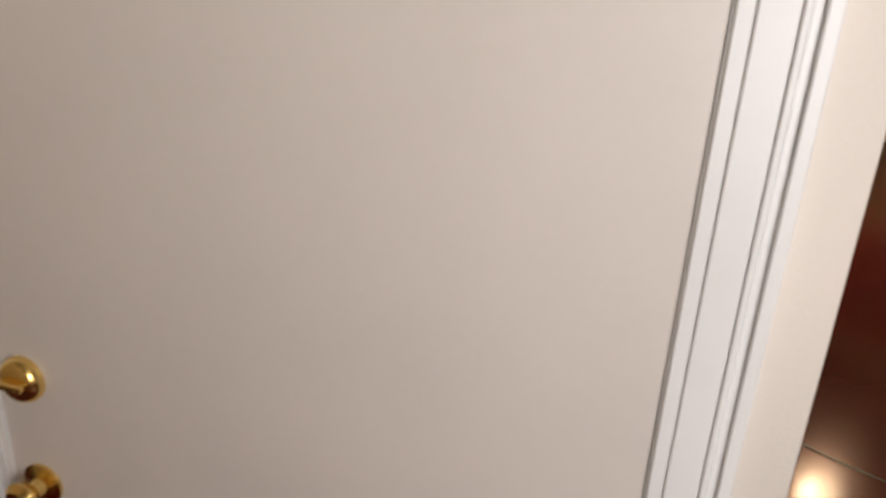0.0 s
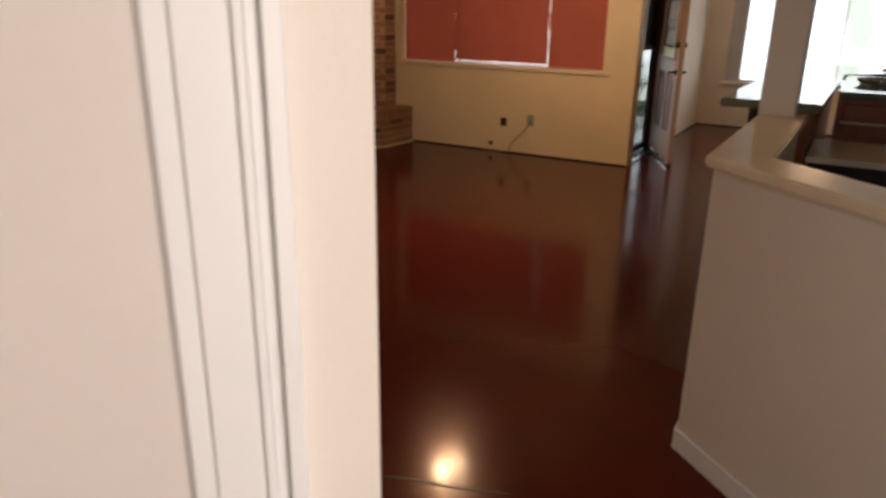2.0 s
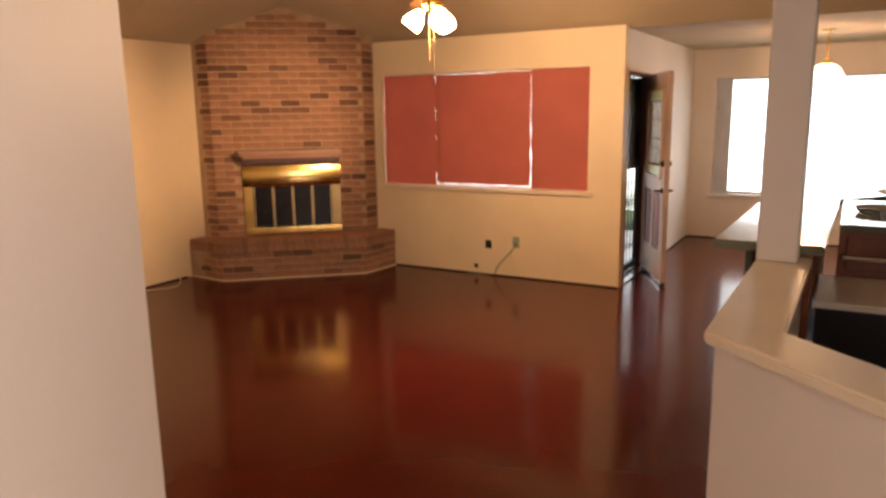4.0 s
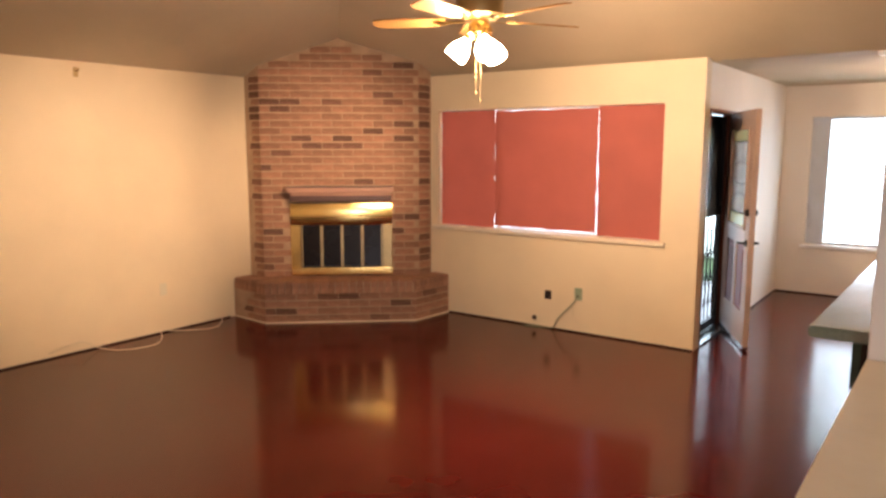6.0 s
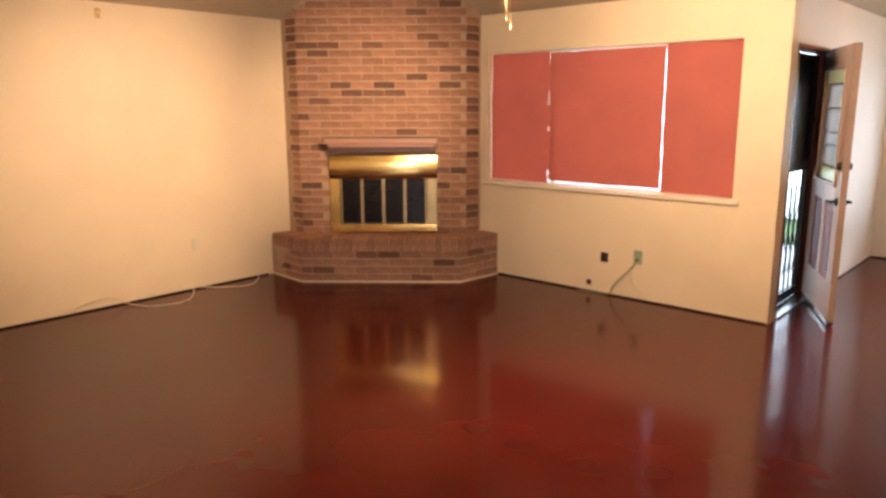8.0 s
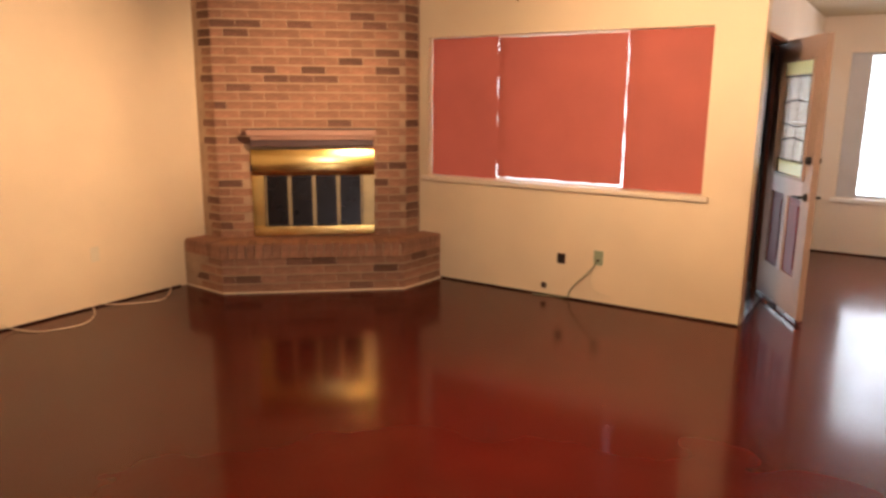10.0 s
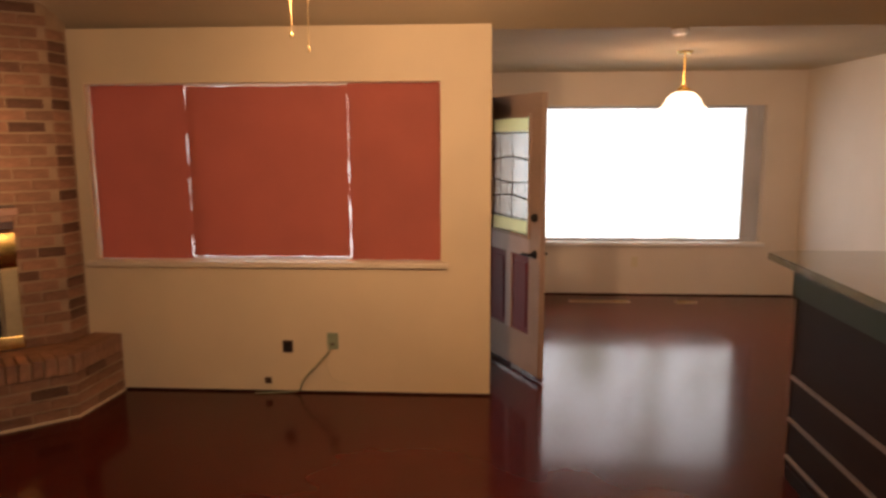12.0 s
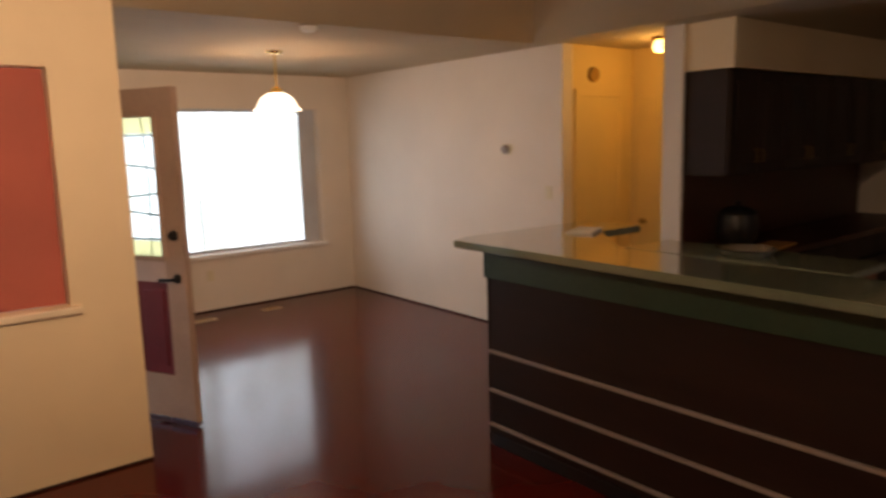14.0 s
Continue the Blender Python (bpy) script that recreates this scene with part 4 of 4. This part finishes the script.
part("body", lathe(bmesh.new(), [(0.0, 0.0), (0.10, 0.002), (0.135, 0.06), (0.14, 0.14), (0.125, 0.22), (0.0, 0.225)]), BLACK, kettle, smooth=True)
part("lid", lathe(bmesh.new(), [(0.128, 0.222), (0.11, 0.25), (0.05, 0.275), (0.0, 0.278)]), BLACK, kettle, smooth=True)
part("knob", lathe(bmesh.new(), [(0.012, 0.276), (0.024, 0.30), (0.015, 0.315), (0.0, 0.317)]), BLACK, kettle, smooth=True)
board = thing("cutting_board", pose(3.72, -1.58, 0.921, 0, 0, 8), "thin pale wooden board lying on the worktop", "cutting board")
part("board", bx(-0.22, -0.09, 0, 0.22, 0.09, 0.018, bevel=0.006), BLADE_WOOD, board)

# ---- hall nook ----
hd = thing("door_3", pose(3.52, -0.01, 0), "closed yellow-lit hall door with a plain frame", "door", kind="structure")
part("leaf", bx(0.03, -0.012, 0.01, 0.53, -0.001, 2.03, bevel=0.002), YELLOW, hd)
bm = bx(-0.03, -0.022, 0.0, 0.03, -0.001, 2.03)
box(bm, 0.53, -0.022, 0.0, 0.595, -0.001, 2.03)
box(bm, -0.03, -0.022, 2.03, 0.595, -0.001, 2.09)
part("casing", bm, YELLOW, hd)
hd = thing("door_4", pose(4.25, -0.5, 0, 0, 0, -90), "second closed hall door with a dark knob", "door", kind="structure")
part("leaf", bx(-0.40, -0.012, 0.01, 0.40, -0.001, 2.03, bevel=0.002), YELLOW, hd)
part("knob", lathe(bmesh.new(), [(0.0, -0.06), (0.022, -0.055), (0.028, -0.035), (0.012, -0.02), (0.025, -0.002), (0.0, 0.0)], 16, Matrix.Translation((-0.33, -0.012, 0.96)) @ Matrix.Rotation(radians(-90), 4, "X")), BRASS_DULL, hd, smooth=True)
root = thing("door_chime", pose(3.72, -0.01, 2.21), "round dark chime on the yellow hall wall", "door chime")
part("rim", lathe(bmesh.new(), [(0.0, 0.03), (0.055, 0.028), (0.065, 0.0), (0.0, -0.001)], 20, Matrix.Rotation(radians(90), 4, "X")), BRASS_DULL, root, smooth=True)
root = thing("hall_lamp", pose(3.75, -0.64, H), "lit glass hall lamp on the ceiling", "ceiling lamp")
part("base", lathe(bmesh.new(), [(0.0, -0.03), (0.06, -0.028), (0.07, -0.005), (0.0, 0.0)]), BRASS, root, smooth=True)
part("shade", lathe(bmesh.new(), [(0.0, -0.12), (0.045, -0.11), (0.06, -0.08), (0.05, -0.04), (0.03, -0.028)]), GLOW_HALL, root, "lit frosted glass shade", smooth=True).visible_shadow = False

# ---- passage ----


def flush_door():
    root = thing("door_2", SLANT, "closed flush white door with brass knob and deadbolt", "door", kind="structure")
    part("leaf", bx(LEAF0 + 0.004, -0.045, 0.012, LEAF1 - 0.004, -0.006, 2.045, bevel=0.002), DOOR_WHITE, root)
    for z, deep in ((KNOB_Z + 0.23, 0.030), (KNOB_Z, 0.062)):
        m = Matrix.Translation((KNOB_A, -0.006, z)) @ Matrix.Rotation(radians(-90), 4, "X")
        if deep > 0.05:
            part("knob", lathe(bmesh.new(), [(0.0, 0.0), (0.042, 0.001), (0.043, 0.008), (0.018, 0.014), (0.015, 0.03), (0.032, 0.042), (0.036, 0.056), (0.025, 0.068), (0.0, 0.071)], 24, m), BRASS, root, "polished brass door knob", smooth=True)
        else:
            bolt = part("deadbolt", lathe(bmesh.new(), [(0.0, 0.0), (0.044, 0.001), (0.045, 0.012), (0.038, 0.024), (0.030, 0.027), (0.0, 0.025)], 24, m), BRASS, root, "polished brass deadbolt with thumb turn", smooth=True)
            part("thumb_turn", bx(KNOB_A - 0.026, 0.016, z - 0.008, KNOB_A + 0.026, 0.036, z + 0.008, bevel=0.004), BRASS, bolt)
    hook = part("hook", tube(bmesh.new(), [(HOOK_A, -0.006, HOOK_Z), (HOOK_A, 0.010, HOOK_Z), (HOOK_A, 0.018, HOOK_Z - 0.006), (HOOK_A, 0.024, HOOK_Z + 0.006)], 0.004), CHROME, root, "small steel coat hook", smooth=True)
    part("hook_plate", bx(HOOK_A - 0.018, -0.006, HOOK_Z - 0.010, HOOK_A + 0.018, -0.001, HOOK_Z + 0.010, bevel=0.001), CHROME, hook)


KNOB_A, KNOB_Z, HOOK_A, HOOK_Z = 1.235, 0.47, 0.56, 1.417
flush_door()
casing = thing("door_casing", SLANT, "white moulded door casing round the flush door", "door casing", kind="structure")
PROFILE = ((0.0, 0.020, 0.008), (0.020, 0.062, 0.014), (0.062, 0.070, 0.020), (0.070, 0.082, 0.015), (0.082, 0.098, 0.026))


def casing_upright(a_in, sign):
    """Stepped casing: flat jamb edge, flat board, raised back band."""
    bm = bmesh.new()
    for a, b, proud in PROFILE:
        a0, a1 = sorted((a_in + sign * a, a_in + sign * b))
        box(bm, a0, 0.0005, 0.0, a1, proud, 2.06, bevel=0.0025)
    bmesh.ops.recalc_face_normals(bm, faces=bm.faces[:])
    part("side_casing", bm, TRIM, casing)


casing_upright(LEAF0, -1)
casing_upright(LEAF1, 1)
bm = bmesh.new()
for a, b, proud in PROFILE:
    box(bm, LEAF0 - 0.098, 0.0005, 2.061 + a, LEAF1 + 0.098, proud, 2.061 + b, bevel=0.0025)
part("head_casing", bm, TRIM, casing)
part("jamb", bx(LEAF0, -0.12, 0.0, LEAF0 + 0.003, -0.001, 2.06), TRIM, casing)
part("jamb", bx(LEAF1 - 0.003, -0.12, 0.0, LEAF1, -0.001, 2.06), TRIM, casing)
hk = thing("wall_hook", pose(1.168, -6.182, 0.975), "small bent metal hook on the wall corner", "hook")
part("wire", tube(bmesh.new(), [(0.0, -0.005, -0.01), (0.018, 0.03, -0.012), (0.024, 0.04, -0.006), (0.026, 0.042, 0.014)], 0.0035), BRASS_DULL, hk, smooth=True)
# unseen window frame, added as a setting for the passage lamp
wb = thing("window_added", pose(0, 0, 0), "unseen white window frame added to go with the passage lamp", "window", kind="structure")
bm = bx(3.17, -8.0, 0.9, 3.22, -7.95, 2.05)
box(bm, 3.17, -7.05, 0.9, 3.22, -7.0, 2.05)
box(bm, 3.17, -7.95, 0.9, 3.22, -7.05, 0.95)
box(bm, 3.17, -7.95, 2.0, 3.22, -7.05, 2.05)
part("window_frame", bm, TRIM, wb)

# ---- outside ----
structure("porch", bx(-3.2, 0.142, -0.13, -0.142, 2.6, -0.02), CONCRETE, "grey concrete porch slab outside the front door", "porch")
